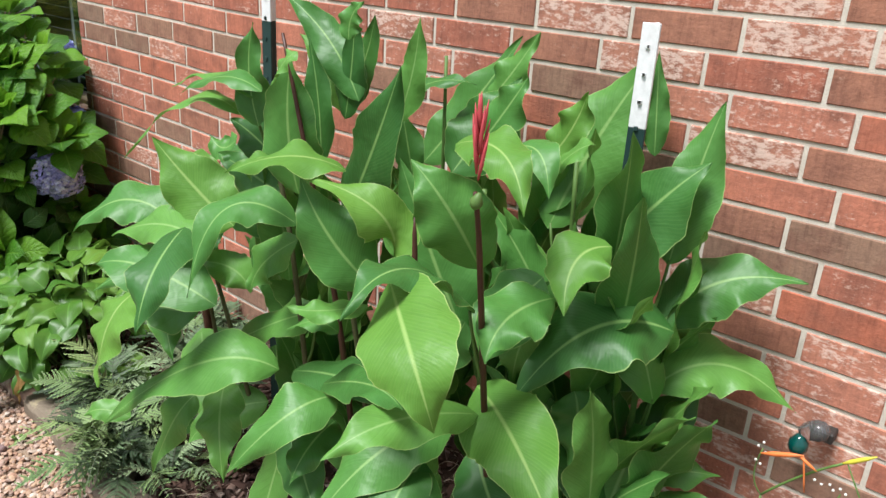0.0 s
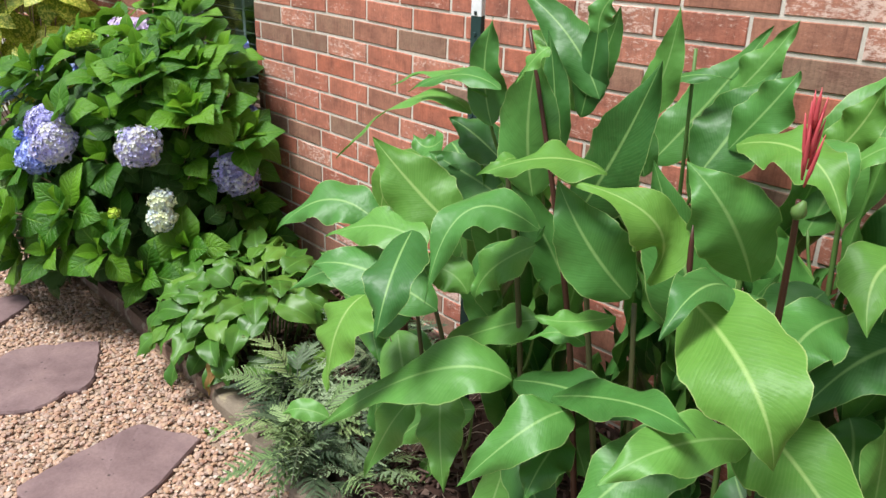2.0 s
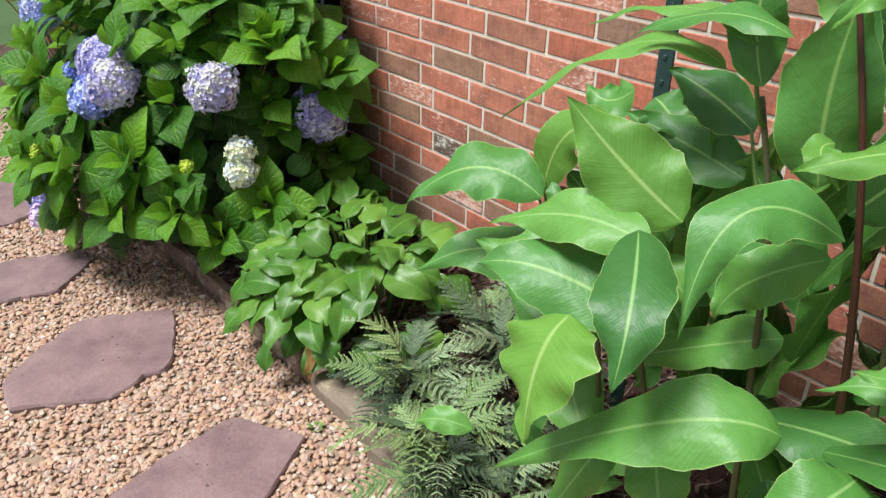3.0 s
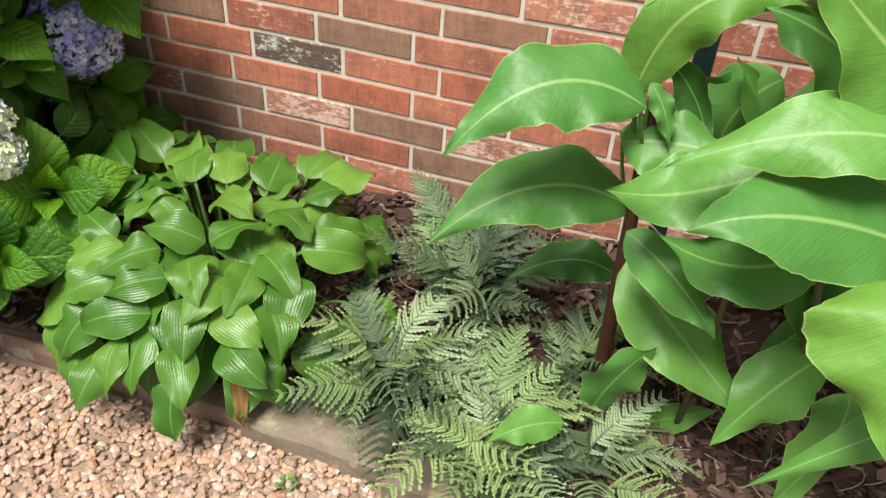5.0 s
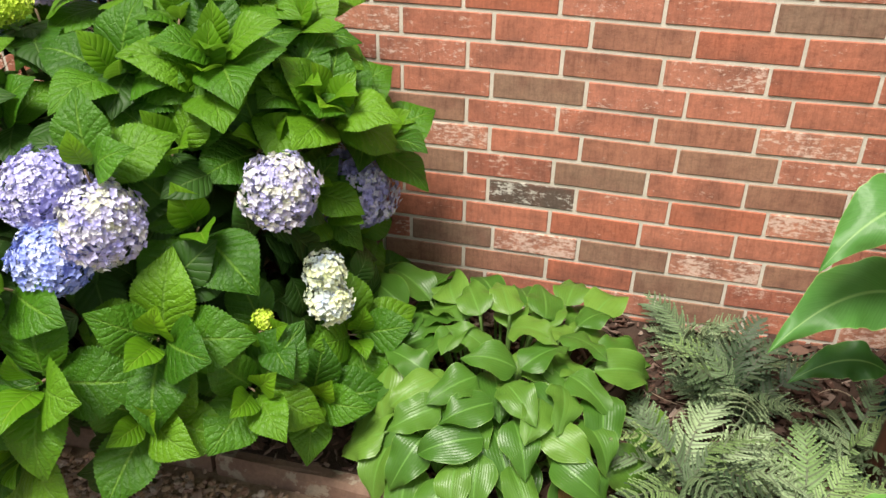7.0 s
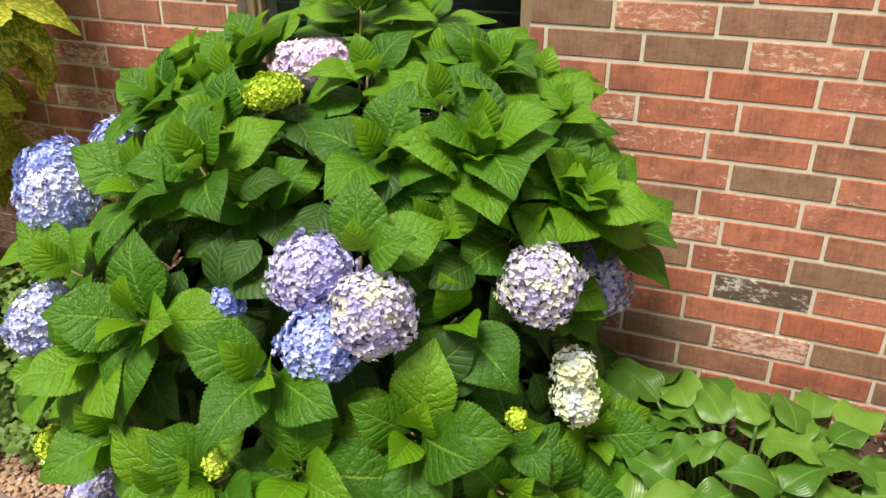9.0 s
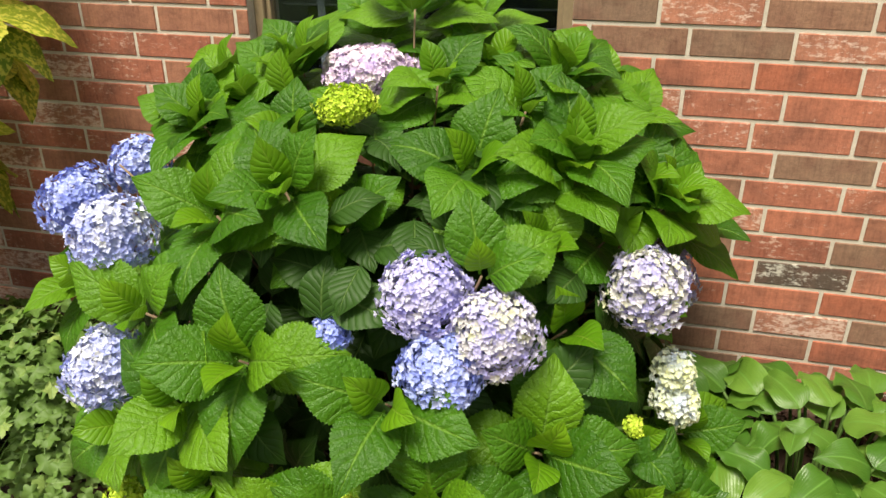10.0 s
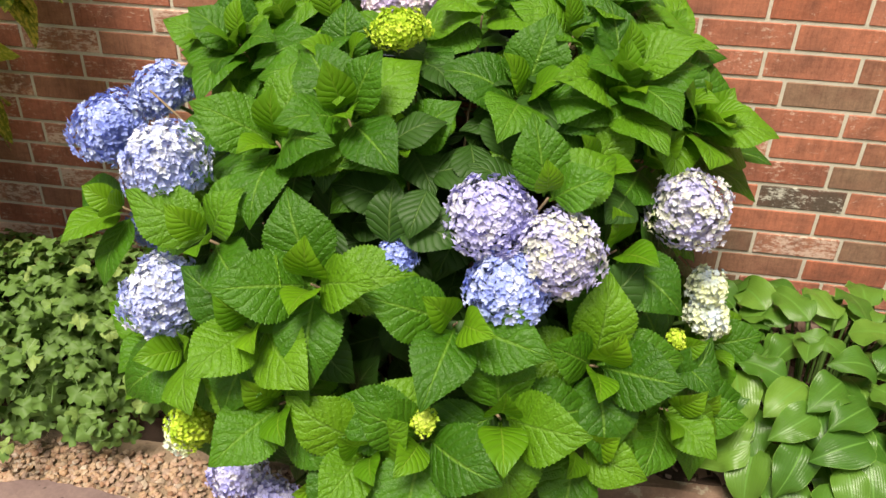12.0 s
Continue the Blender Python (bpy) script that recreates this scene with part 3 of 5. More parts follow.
scatter("gravel", 30000, pebble_spot, pebble_shapes(), PEBBLE, "loose tan, pink and white river pebbles", "gravel")


def chip_shapes():
    """Splintered flakes with ragged ends."""
    faces = [(0, 1, 2, 3, 4, 5), (11, 10, 9, 8, 7, 6)] + [(k, 6 + k, 6 + (k + 1) % 6, (k + 1) % 6) for k in range(6)]
    out = []
    for s in range(24):
        r = random.Random(s + 40)
        top = []
        for x, y in ((-1, -0.5), (-0.2, -1), (0.8, -0.7), (1.1, 0.3), (0.3, 1), (-0.8, 0.7)):
            top.append(Vector((x + r.uniform(-0.35, 0.35), y + r.uniform(-0.4, 0.4), 1 + 1.6 * x * x * r.uniform(-0.5, 1.0) + r.uniform(-0.4, 0.4))))
        out.append(top + [Vector((v.x * 0.92, v.y * 0.85, v.z - 1.7)) for v in top])
    return out, faces


def chip_spot():
    x, y = rng.uniform(-3.2, 3.2), rng.uniform(-0.69, -0.01)
    if x > 1.0 and rng.random() < 0.3:
        y = rng.uniform(-0.70, -0.4)
    size = rng.uniform(0.005, 0.015) if rng.random() < 0.92 else rng.uniform(0.016, 0.025)
    slim = rng.uniform(0.14, 0.32) if rng.random() < 0.55 else rng.uniform(0.4, 0.8)
    return Matrix.LocRotScale((x, y, bed_height(x, y) + rng.uniform(0.0, 0.016)), Euler((rng.uniform(-0.7, 0.7), rng.uniform(-0.5, 0.5), rng.uniform(0, 6.3))), (size * rng.uniform(0.9, 1.8), size * slim * 1.3, 0.0026))


def straw():
    """Dry stems lying loose on the bark."""
    verts, faces = [], []
    for i in range(260):
        x, y = rng.uniform(0.3, 2.6), rng.uniform(-0.70, -0.05)
        a, n = rng.uniform(0, 6.3), rng.uniform(0.02, 0.06)
        p = Vector((x, y, bed_height(x, y) + 0.012))
        d = Vector((math.cos(a), math.sin(a), 0)) * n
        v, f = tube(bezier(p - d, p + Vector((d.y, -d.x, 0)) * rng.uniform(-0.7, 0.7) + Vector((0, 0, rng.uniform(0.0, 0.02))), p + d, 6), [0.0011] * 6, 4)
        k = len(verts)
        verts += v
        faces += [tuple(j + k for j in q) for q in f]
    tagged(new("dry_straw", mesh_of("dry_straw", verts, faces, STRAW)), "pale dry stems strewn over the bark", "straw", kind="stuff")


straw()
scatter("bark_mulch", 12500, chip_spot, chip_shapes(), BARK, "brown bark chips covering the bed", "mulch")


# ---- hydrangea ----
def ovate(v):
    if v < 0.05:
        return 0.05
    s = (v - 0.05) / 0.95
    return max(0.0, math.sin(math.pi * s ** 0.78)) ** 0.70 * (1 - 0.55 * max(0.0, (s - 0.5) / 0.5) ** 1.6) if s < 0.999 else 0.0


def hydrangea_leaf_mesh(seed, mat, droop, fold):
    pts = [Vector((0, s * (1 - 0.10 * s * droop), 0.17 * math.sin(2.2 * s) - droop * s ** 2.6)) for s in (i / 46 for i in range(47))]
    v, f, u = blade(pts, Vector((0, 0, 1)), 0.365, ovate, fold + 0.04, 0.16, 0.016, 2.0, 0.030, 46, 6, 0.0, seed)
    return mesh_of("leaf", v, f, mat, u)


HY_LEAVES = [hydrangea_leaf_mesh(s, HYDRANGEA_LEAF, d, fo) for s, d, fo in ((1, 0.06, 0.12), (2, 0.18, 0.06), (3, 0.30, 0.14), (4, 0.13, 0.20))]
HY_YOUNG = [hydrangea_leaf_mesh(s, HYDRANGEA_YOUNG, d, fo) for s, d, fo in ((5, 0.06, 0.42), (6, 0.16, 0.34))]
HY_C, HY_R = Vector((-0.9, -0.48, 0.42)), Vector((0.80, 0.66, 0.82))

hydrangea = thing("hydrangea", (-0.9, -0.4, 0.12), "large green hydrangea bush with blue and pale flower heads", "shrub")
HY_AT = hydrangea.location.copy()


def outward(p):
    d = p - HY_C
    return Vector((d.x / HY_R.x ** 2, d.y / HY_R.y ** 2, d.z / HY_R.z ** 2)).normalized()


SHOOTS = []
HEADS = []


def covers(q):
    """Whether a leaf at q would lie in a flower head or hide it from the camera's side."""
    for h, s in HEADS:
        d = q - h
        if d.length < s * 1.08:
            return True
        front = d.dot(Vector((0.16, -0.85, 0.5)))
        if 0 < front < 0.36 and (d - Vector((0.16, -0.85, 0.5)) * front).length < s * 0.92:
            return True
    return False


def rosette(p, size=0.135, spin=None, brighter=True, pairs=4, free=False):
    """Crossed pairs of leaves round a shoot tip."""
    p = Vector(p)
    SHOOTS.append(p)
    out = (outward(p) * 0.55 + Vector((0, -0.48, 0.52))).normalized()
    a = out.orthogonal().normalized()
    b = out.cross(a)
    turn = rng.uniform(0, math.pi) if spin is None else spin
    for k in range(pairs):
        inner = k == pairs - 1 and brighter
        for s in (0, 1):
            ang = turn + k * 1.45 + s * math.pi + rng.uniform(-0.2, 0.2)
            flat = a * math.cos(ang) + b * math.sin(ang)
            rise = (-0.02, 0.28, 0.70, 1.5)[k] + rng.uniform(-0.12, 0.12)
            d = (flat + out * rise).normalized()
            length = size * (1.12, 1.08, 0.90, 0.62)[k] * rng.uniform(0.9, 1.12)
            length = min(length, 0.188)
            me = rng.choice(HY_YOUNG if inner else HY_LEAVES)
            if not free and any(covers(p + d * length * s) for s in (0.25, 0.5, 0.75, 0.95)):
                continue
            m = lay(p + flat * 0.012 - out * 0.012 * (pairs - k) - HY_AT, d, out) @ Matrix.Diagonal((length * rng.uniform(0.92, 1.1), length, length, 1))
            child("leaf", me, hydrangea, m)
    stem_base = Vector((HY_C.x + (p.x - HY_C.x) * 0.35, -0.42 + (p.y + 0.42) * 0.25, 0.14))
    mid = (p + stem_base) / 2 - Vector((p.x - HY_C.x, p.y + 0.42, -0.1)) * 0.10
    pts = bezier(stem_base, mid, p - out * 0.01, 9)
    v, f = tube([q - HY_AT for q in pts], [0.005 - 0.0025 * i / 8 for i in range(9)], 6)
    child("stem", mesh_of("stem", v, f, TWIG), hydrangea)


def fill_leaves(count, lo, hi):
    """Leaves deeper in the bush, joined, their shade painted in as a darker green."""
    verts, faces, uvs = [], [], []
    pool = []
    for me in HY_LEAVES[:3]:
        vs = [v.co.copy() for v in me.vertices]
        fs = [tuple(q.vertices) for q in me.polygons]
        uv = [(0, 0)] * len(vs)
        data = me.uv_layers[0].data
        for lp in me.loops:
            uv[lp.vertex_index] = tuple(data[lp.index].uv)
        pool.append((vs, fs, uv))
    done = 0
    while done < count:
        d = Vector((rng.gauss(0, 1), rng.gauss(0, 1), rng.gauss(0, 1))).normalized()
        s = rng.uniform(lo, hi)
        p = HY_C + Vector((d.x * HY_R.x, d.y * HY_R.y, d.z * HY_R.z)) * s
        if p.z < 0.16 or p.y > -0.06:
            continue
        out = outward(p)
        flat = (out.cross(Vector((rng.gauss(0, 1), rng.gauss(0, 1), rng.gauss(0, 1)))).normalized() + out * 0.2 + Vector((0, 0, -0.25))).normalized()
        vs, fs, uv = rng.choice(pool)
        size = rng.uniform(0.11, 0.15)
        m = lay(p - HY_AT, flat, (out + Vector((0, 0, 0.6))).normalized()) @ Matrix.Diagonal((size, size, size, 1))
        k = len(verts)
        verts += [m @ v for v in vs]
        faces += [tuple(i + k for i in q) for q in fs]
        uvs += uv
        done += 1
    ob = child("inner_foliage", mesh_of("inner_foliage", verts, faces, HYDRANGEA_SHADED, uvs), hydrangea, None, "leaves inside the bush, their shade painted into the colour")
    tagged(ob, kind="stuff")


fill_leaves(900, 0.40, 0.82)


def flower_head(p, radius, mat, label, squash=0.85, petal=0.0084):
    """A mophead: many four-petalled florets over a ball."""
    p = Vector(p)
    florets = int((84000 if petal > 0.0065 else 150000) * radius * radius)
    HEADS.append((p, radius))
    r = random.Random(int(abs(p.x * 977 + p.z * 131) * 10))
    axis = (outward(p) * 0.6 + Vector((0, -0.1, 0.6))).normalized()
    a = axis.orthogonal().normalized()
    b = axis.cross(a)
    verts, faces = [], []
    for i in range(florets):
        z = 1 - 1.8 * (i + 0.5) / florets
        ang = i * 2.39996 + r.uniform(-0.2, 0.2)
        q = math.sqrt(max(0, 1 - z * z))
        n = (a * (q * math.cos(ang)) + b * (q * math.sin(ang)) + axis * z).normalized()
        ball = n
        n = (n + Vector((r.uniform(-0.36, 0.36), r.uniform(-0.36, 0.36), r.uniform(-0.36, 0.36)))).normalized()
        lump = 1 + 0.32 * noise.noise(ball * 1.7 + p * 5)
        c = (a * ball.dot(a) + b * ball.dot(b)) * radius * lump + axis * (ball.dot(axis) * radius * squash * lump) + ball * r.uniform(-0.006, 0.004)
        e = n.orthogonal().normalized()
        e = Matrix.Rotation(r.uniform(0, 6.3), 3, n) @ e
        g = n.cross(e)
        k = len(verts)
        verts.append(c - n * 0.003)
        size = petal * r.uniform(0.8, 1.2)
        for w in range(4):
            d = e * math.cos(w * 1.5708) + g * math.sin(w * 1.5708)
            s = n.cross(d)
            lift = r.uniform(0.05, 0.45)
            verts += [c + (d * 0.75 + s * 0.62) * size * 0.8 + n * size * lift * 0.6, c + d * size * 1.15 + n * size * lift, c + (d * 0.75 - s * 0.62) * size * 0.8 + n * size * lift * 0.6]
            j = k + 1 + 3 * w
            faces += [(k, j, j + 1), (k, j + 1, j + 2)]
    # a solid heart of buds fills the ball
    bm = bmesh.new()
    bmesh.ops.create_icosphere(bm, subdivisions=4, radius=1)
    for f in bm.faces:
        k = len(verts)
        lift = r.uniform(0.72, 0.84)
        for v in f.verts:
            w = v.co * lift * 1.04
            verts.append((a * w.x + b * w.y) * radius + axis * w.z * radius * squash)
        faces.append((k, k + 1, k + 2))
    bm.free()
    me = mesh_of("flower_head", verts, faces, mat, smooth=False)
    ob = child("flower_head", me, hydrangea, Matrix.Translation(p - HY_AT), label)
    base = Vector((HY_C.x + (p.x - HY_C.x) * 0.5, p.y * 0.6, max(0.15, p.z - 0.25)))
    pts = bezier(base, (base + p) / 2 + Vector((0, 0, -0.02)), p - axis * radius * 0.5, 6)
    v, f = tube([q - p for q in pts], [0.005] * 6, 6)
    child("flower_stem", mesh_of("flower_stem", v, f, STALK_GREEN), ob)


flower_head((-0.994, -0.350, 1.145), 0.110, PETAL_PINK, "pink and lilac flower head", squash=0.52)
flower_head((-0.960, -0.606, 1.132), 0.058, PETAL_LIME, "unopened lime-green flower head", squash=0.55, petal=0.006)
flower_head((-1.612, -0.640, 0.880), 0.082, PETAL_BLUE, "deep blue flower head")
flower_head((-1.585, -0.420, 0.900), 0.075, PETAL_BLUE, "deep blue flower head near the wall")
flower_head((-1.400, -0.830, 0.890), 0.084, PETAL_SKY, "pale blue and white flower head", squash=0.95)
flower_head((-1.392, -0.935, 0.645), 0.080, PETAL_SKY, "pale blue flower head half hidden by a leaf", squash=0.95)
flower_head((-0.911, -0.907, 0.768), 0.037, PETAL_BLUE, "small blue flower head")
flower_head((-0.738, -0.858, 0.850), 0.082, PETAL_LILAC, "lilac-blue flower head", squash=0.68)
flower_head((-0.602, -0.877, 0.793), 0.084, PETAL_PALE, "large cream and lilac flower head", squash=0.88)
flower_head((-0.692, -0.925, 0.730), 0.076, PETAL_BLUE, "blue flower head under a leaf")
flower_head((-0.328, -0.655, 0.798), 0.080, PETAL_PALE, "cream and lilac flower head", squash=1.0)
flower_head((-0.298, -0.290, 0.640), 0.100, PETAL_LILAC, "lilac flower head near the wall", squash=1.1)
flower_head((-0.250, -0.625, 0.593), 0.045, PETAL_CREAM, "cream-green opening flower head", squash=0.9)
flower_head((-0.237, -0.638, 0.527), 0.050, PETAL_CREAM, "cream-green opening flower head", squash=0.9)
flower_head((-1.330, -1.015, 0.378), 0.046, PETAL_LIME, "lime-green unopened flower head", squash=1.2, petal=0.006)
flower_head((-1.375, -0.985, 0.320), 0.042, PETAL_CREAM, "pale flower head behind the lime one")
flower_head((-1.235, -1.040, 0.280), 0.060, PETAL_LILAC, "violet-blue flower head near the gravel", squash=0.8)
flower_head((-1.155, -1.065, 0.235), 0.052, PETAL_LILAC, "violet-blue flower head near the gravel", squash=0.8)
flower_head((-1.080, -1.100, 0.195), 0.045, PETAL_PINK, "faded pink flower head near the gravel", squash=0.7)
flower_head((-1.560, -0.620, 0.640), 0.060, PETAL_BLUE, "small deep blue flower head in shade")
flower_head((-1.205, -0.350, 1.030), 0.045, PETAL_SKY, "pale blue flower head behind leaves")
flower_head((-0.450, -0.100, 0.820), 0.055, PETAL_BLUE, "blue flower head by the wall", squash=0.7)
flower_head((-0.610, -0.060, 1.100), 0.050, PETAL_BLUE, "blue flower head before the window", squash=0.7)
flower_head((-0.330, -0.785, 0.555), 0.022, PETAL_LIME, "tiny lime-green bud cluster", squash=0.6, petal=0.005)
flower_head((-0.823, -1.110, 0.545), 0.024, PETAL_LIME, "tiny lime-green bud cluster", squash=0.6, petal=0.005)


def main_rosettes():
    for spot, size in (((-0.89, -0.30, 1.29), 0.15), ((-0.70, -0.33, 1.17), 0.13), ((-0.46, -0.22, 1.11), 0.13), ((-0.693, -0.629, 1.02), 0.145),
                       ((-0.503, -0.579, 1.015), 0.15), ((-0.285, -0.45, 0.915), 0.14), ((-1.168, -0.818, 0.957), 0.14), ((-0.93, -0.74, 0.93), 0.125),
                       ((-1.346, -0.521, 1.047), 0.13), ((-1.16, -0.36, 1.18), 0.13), ((-1.058, -1.0, 0.75), 0.15), ((-0.781, -0.99, 0.687), 0.155),
                       ((-0.475, -0.748, 0.74), 0.145), ((-0.499, -0.919, 0.563), 0.14), ((-0.33, -0.786, 0.523), 0.10), ((-0.823, -1.12, 0.507), 0.14),
                       ((-0.683, -1.063, 0.525), 0.15), ((-0.932, -1.118, 0.46), 0.12), ((-1.17, -1.02, 0.66), 0.13), ((-1.03, -0.80, 1.02), 0.125),
                       ((-1.34, -0.98, 0.55), 0.13), ((-1.12, -1.06, 0.50), 0.135), ((-0.33, -0.86, 0.42), 0.12), ((-0.52, -0.98, 0.40), 0.13),
                       ((-0.80, -1.05, 0.30), 0.12), ((-1.02, -1.08, 0.32), 0.12), ((-1.60, -0.70, 0.72), 0.12), ((-1.56, -0.55, 0.95), 0.10),
                       ((-0.28, -0.48, 0.68), 0.13), ((-0.20, -0.58, 0.40), 0.12), ((-0.55, -0.12, 1.0), 0.13), ((-1.48, -0.60, 0.45), 0.12),
                       ((-0.63, -0.86, 0.90), 0.11), ((-0.30, -0.20, 0.80), 0.12), ((-1.28, -0.95, 0.80), 0.12), ((-0.95, -0.52, 1.12), 0.13), ((-0.60, -0.50, 1.12), 0.11), ((-1.0, -0.22, 1.22), 0.13), ((-0.78, -0.20, 1.25), 0.13), ((-0.62, -0.20, 1.16), 0.13), ((-1.12, -0.55, 1.13), 0.12), ((-0.42, -0.36, 1.04), 0.13), ((-0.80, -0.46, 1.16), 0.12), ((-1.28, -0.30, 1.10), 0.12), ((-0.95, -0.12, 1.12), 0.13)):
        rosette(spot, size * 1.30)


main_rosettes()


def flank_rosettes():
    """Full leafy shoots on the flank that faces the bare wall, and on the far shoulder."""
    for spot in ((-0.538, -0.36, 1.18), (-0.402, -0.36, 1.07), (-0.299, -0.34, 0.91), (-0.23, -0.28, 0.80), (-1.41, -0.45, 1.03), (-1.36, -0.36, 1.12), (-0.37, -0.46, 0.96), (-0.41, -0.55, 0.86), (-1.331, -0.550, 1.071), (-1.254, -0.450, 1.099), (-1.062, -0.660, 1.067), (-0.531, -0.400, 1.148), (-0.422, -0.380, 1.057), (-0.292, -0.450, 0.941), (-0.487, -0.560, 1.068), (-1.186, -0.400, 1.146)):
        rosette(spot, 0.165)
    for spot in ((-0.335, -0.47, 0.735), (-0.315, -0.43, 0.655)):
        rosette(spot, 0.115, free=True)


flank_rosettes()


def more_rosettes(count):
    """Shoots that fill the outside of the bush between the others."""
    made = 0
    for _ in range(6000):
        if made == count:
            break
        d = Vector((rng.gauss(0, 1), rng.gauss(0, 1), rng.gauss(0, 1))).normalized()
        p = HY_C + Vector((d.x * HY_R.x, d.y * HY_R.y, d.z * HY_R.z)) * rng.uniform(0.78, 0.92)
        if p.z < 0.30 or p.y > -0.10 or p.x > -0.22 or any((p - q).length < 0.17 for q in SHOOTS):
            continue
        if any((p - q).length < s + 0.05 for q, s in HEADS):
            continue
        rosette(p, rng.uniform(0.13, 0.165))
        made += 1


more_rosettes(26)


# ---- hosta ----
def heart(v):
    if v < 0.03:
        return 0.05
    s = (v - 0.03) / 0.97
    return min(1.0, 1.70 * s ** 0.40 * max(0.0, 1 - s) ** 0.92) if s < 0.999 else 0.0


hosta = thing("hosta", (0.13, -0.40, 0.12), "glossy bright green hosta with broad ribbed leaves", "plant")
HO_AT = hosta.location.copy()
HO_C = Vector((0.13, -0.42, 0.10))


def hosta_leaf(base, tip, half, mat=None):
    base, tip = Vector(base), Vector(tip)
    out = Vector(((base.x - HO_C.x) * 1.2, (base.y - HO_C.y) * 1.2, (base.z - HO_C.z) * 1.8)).normalized()
    up = (out + Vector((rng.uniform(-0.5, 0.5), -0.15 + rng.uniform(-0.45, 0.45), 0.5))).normalized()
    span = (tip - base).length
    if span < 0.135:
        tip = base + (tip - base) * (0.135 / span)
        span = 0.135
    if span > 0.160:
        base = tip + (base - tip) * (0.160 / span)
        span = 0.160
    mid = (base + tip) / 2 + up * span * rng.uniform(0.10, 0.20)
    pts = bezier(base - HO_AT, mid - HO_AT, tip - HO_AT, 13)
    v, f, u = blade(pts, up, min(half * 0.82, span * 0.47), heart, rng.uniform(0.16, 0.42), rng.uniform(0.10, 0.42), 0.011, rng.uniform(1.1, 2.1), 0.0, 0, 8, rng.uniform(-0.6, 0.6), rng.randrange(999))
    crown = Vector((HO_C.x + (base.x - HO_C.x) * 0.6, HO_C.y + (base.y - HO_C.y) * 0.6, 0.10))
    leaf = child("leaf", mesh_of("leaf", v, f, mat or HOSTA_LEAF, u), hosta)
    q = bezier(crown - HO_AT, (crown + base) / 2 - HO_AT + Vector((0, 0, 0.04)), base - HO_AT + (tip - base) * 0.04, 7)
    v, f = tube(q, [0.004] * 7, 6)
    child("petiole", mesh_of("petiole", v, f, STALK_GREEN), leaf)


def hosta_leaves():
    hosta_leaf((-0.088, -0.418, 0.357), (-0.260, -0.282, 0.371), 0.10)
    hosta_leaf((-0.075, -0.327, 0.354), (-0.222, -0.243, 0.390), 0.09)
    hosta_leaf((0.021, -0.465, 0.394), (-0.055, -0.195, 0.349), 0.09)
    hosta_leaf((-0.020, -0.514, 0.376), (-0.208, -0.364, 0.300), 0.10)
    hosta_leaf((0.072, -0.433, 0.404), (0.007, -0.282, 0.399), 0.08)
    hosta_leaf((0.071, -0.489, 0.399), (0.032, -0.577, 0.400), 0.07)
    hosta_leaf((0.153, -0.470, 0.404), (0.240, -0.507, 0.412), 0.10)
    hosta_leaf((0.247, -0.461, 0.392), (0.191, -0.229, 0.395), 0.09)
    hosta_leaf((0.190, -0.586, 0.378), (0.089, -0.608, 0.398), 0.09)
    hosta_leaf((0.198, -0.584, 0.377), (0.298, -0.500, 0.398), 0.10)
    hosta_leaf((0.310, -0.365, 0.371), (0.374, -0.296, 0.356), 0.07)
    hosta_leaf((0.347, -0.511, 0.349), (0.488, -0.415, 0.282), 0.11)
    hosta_leaf((0.309, -0.554, 0.356), (0.402, -0.612, 0.313), 0.10)
    hosta_leaf((0.297, -0.588, 0.350), (0.301, -0.711, 0.315), 0.10)
    hosta_leaf((0.173, -0.630, 0.364), (0.228, -0.696, 0.349), 0.08)
    hosta_leaf((0.153, -0.676, 0.342), (0.056, -0.744, 0.322), 0.11)
    hosta_leaf((0.204, -0.699, 0.321), (0.247, -0.797, 0.256), 0.11)
    hosta_leaf((0.017, -0.629, 0.351), (-0.071, -0.698, 0.309), 0.09)
    hosta_leaf((0.103, -0.624, 0.367), (0.015, -0.705, 0.340), 0.09)
    hosta_leaf((-0.116, -0.563, 0.318), (-0.175, -0.677, 0.237), 0.10)
    hosta_leaf((0.035, -0.692, 0.321), (-0.052, -0.740, 0.285), 0.08)
    hosta_leaf((0.145, -0.767, 0.271), (0.152, -0.859, 0.172), 0.10)
    hosta_leaf((0.096, -0.782, 0.252), (0.105, -0.853, 0.186), 0.07)
    hosta_leaf((0.145, -0.742, 0.295), (0.008, -0.792, 0.261), 0.10)
    hosta_leaf((0.008, -0.744, 0.270), (-0.054, -0.819, 0.158), 0.11)
    hosta_leaf((0.211, -0.770, 0.256), (0.247, -0.823, 0.216), 0.07)
    hosta_leaf((0.263, -0.694, 0.309), (0.353, -0.718, 0.279), 0.08)
    hosta_leaf((0.352, -0.635, 0.301), (0.409, -0.709, 0.235), 0.10)
    hosta_leaf((0.299, -0.729, 0.261), (0.366, -0.753, 0.229), 0.08)
    hosta_leaf((0.351, -0.722, 0.229), (0.424, -0.746, 0.127), 0.10)
    hosta_leaf((0.225, -0.808, 0.189), (0.235, -0.856, 0.083), 0.08)
    hosta_leaf((-0.062, -0.717, 0.258), (-0.213, -0.690, 0.120), 0.09)
    hosta_leaf((-0.095, -0.521, 0.343), (-0.276, -0.446, 0.225), 0.08)
    hosta_leaf((0.274, -0.440, 0.386), (0.351, -0.480, 0.379), 0.09)
    hosta_leaf((0.143, -0.412, 0.407), (0.098, -0.311, 0.419), 0.09)
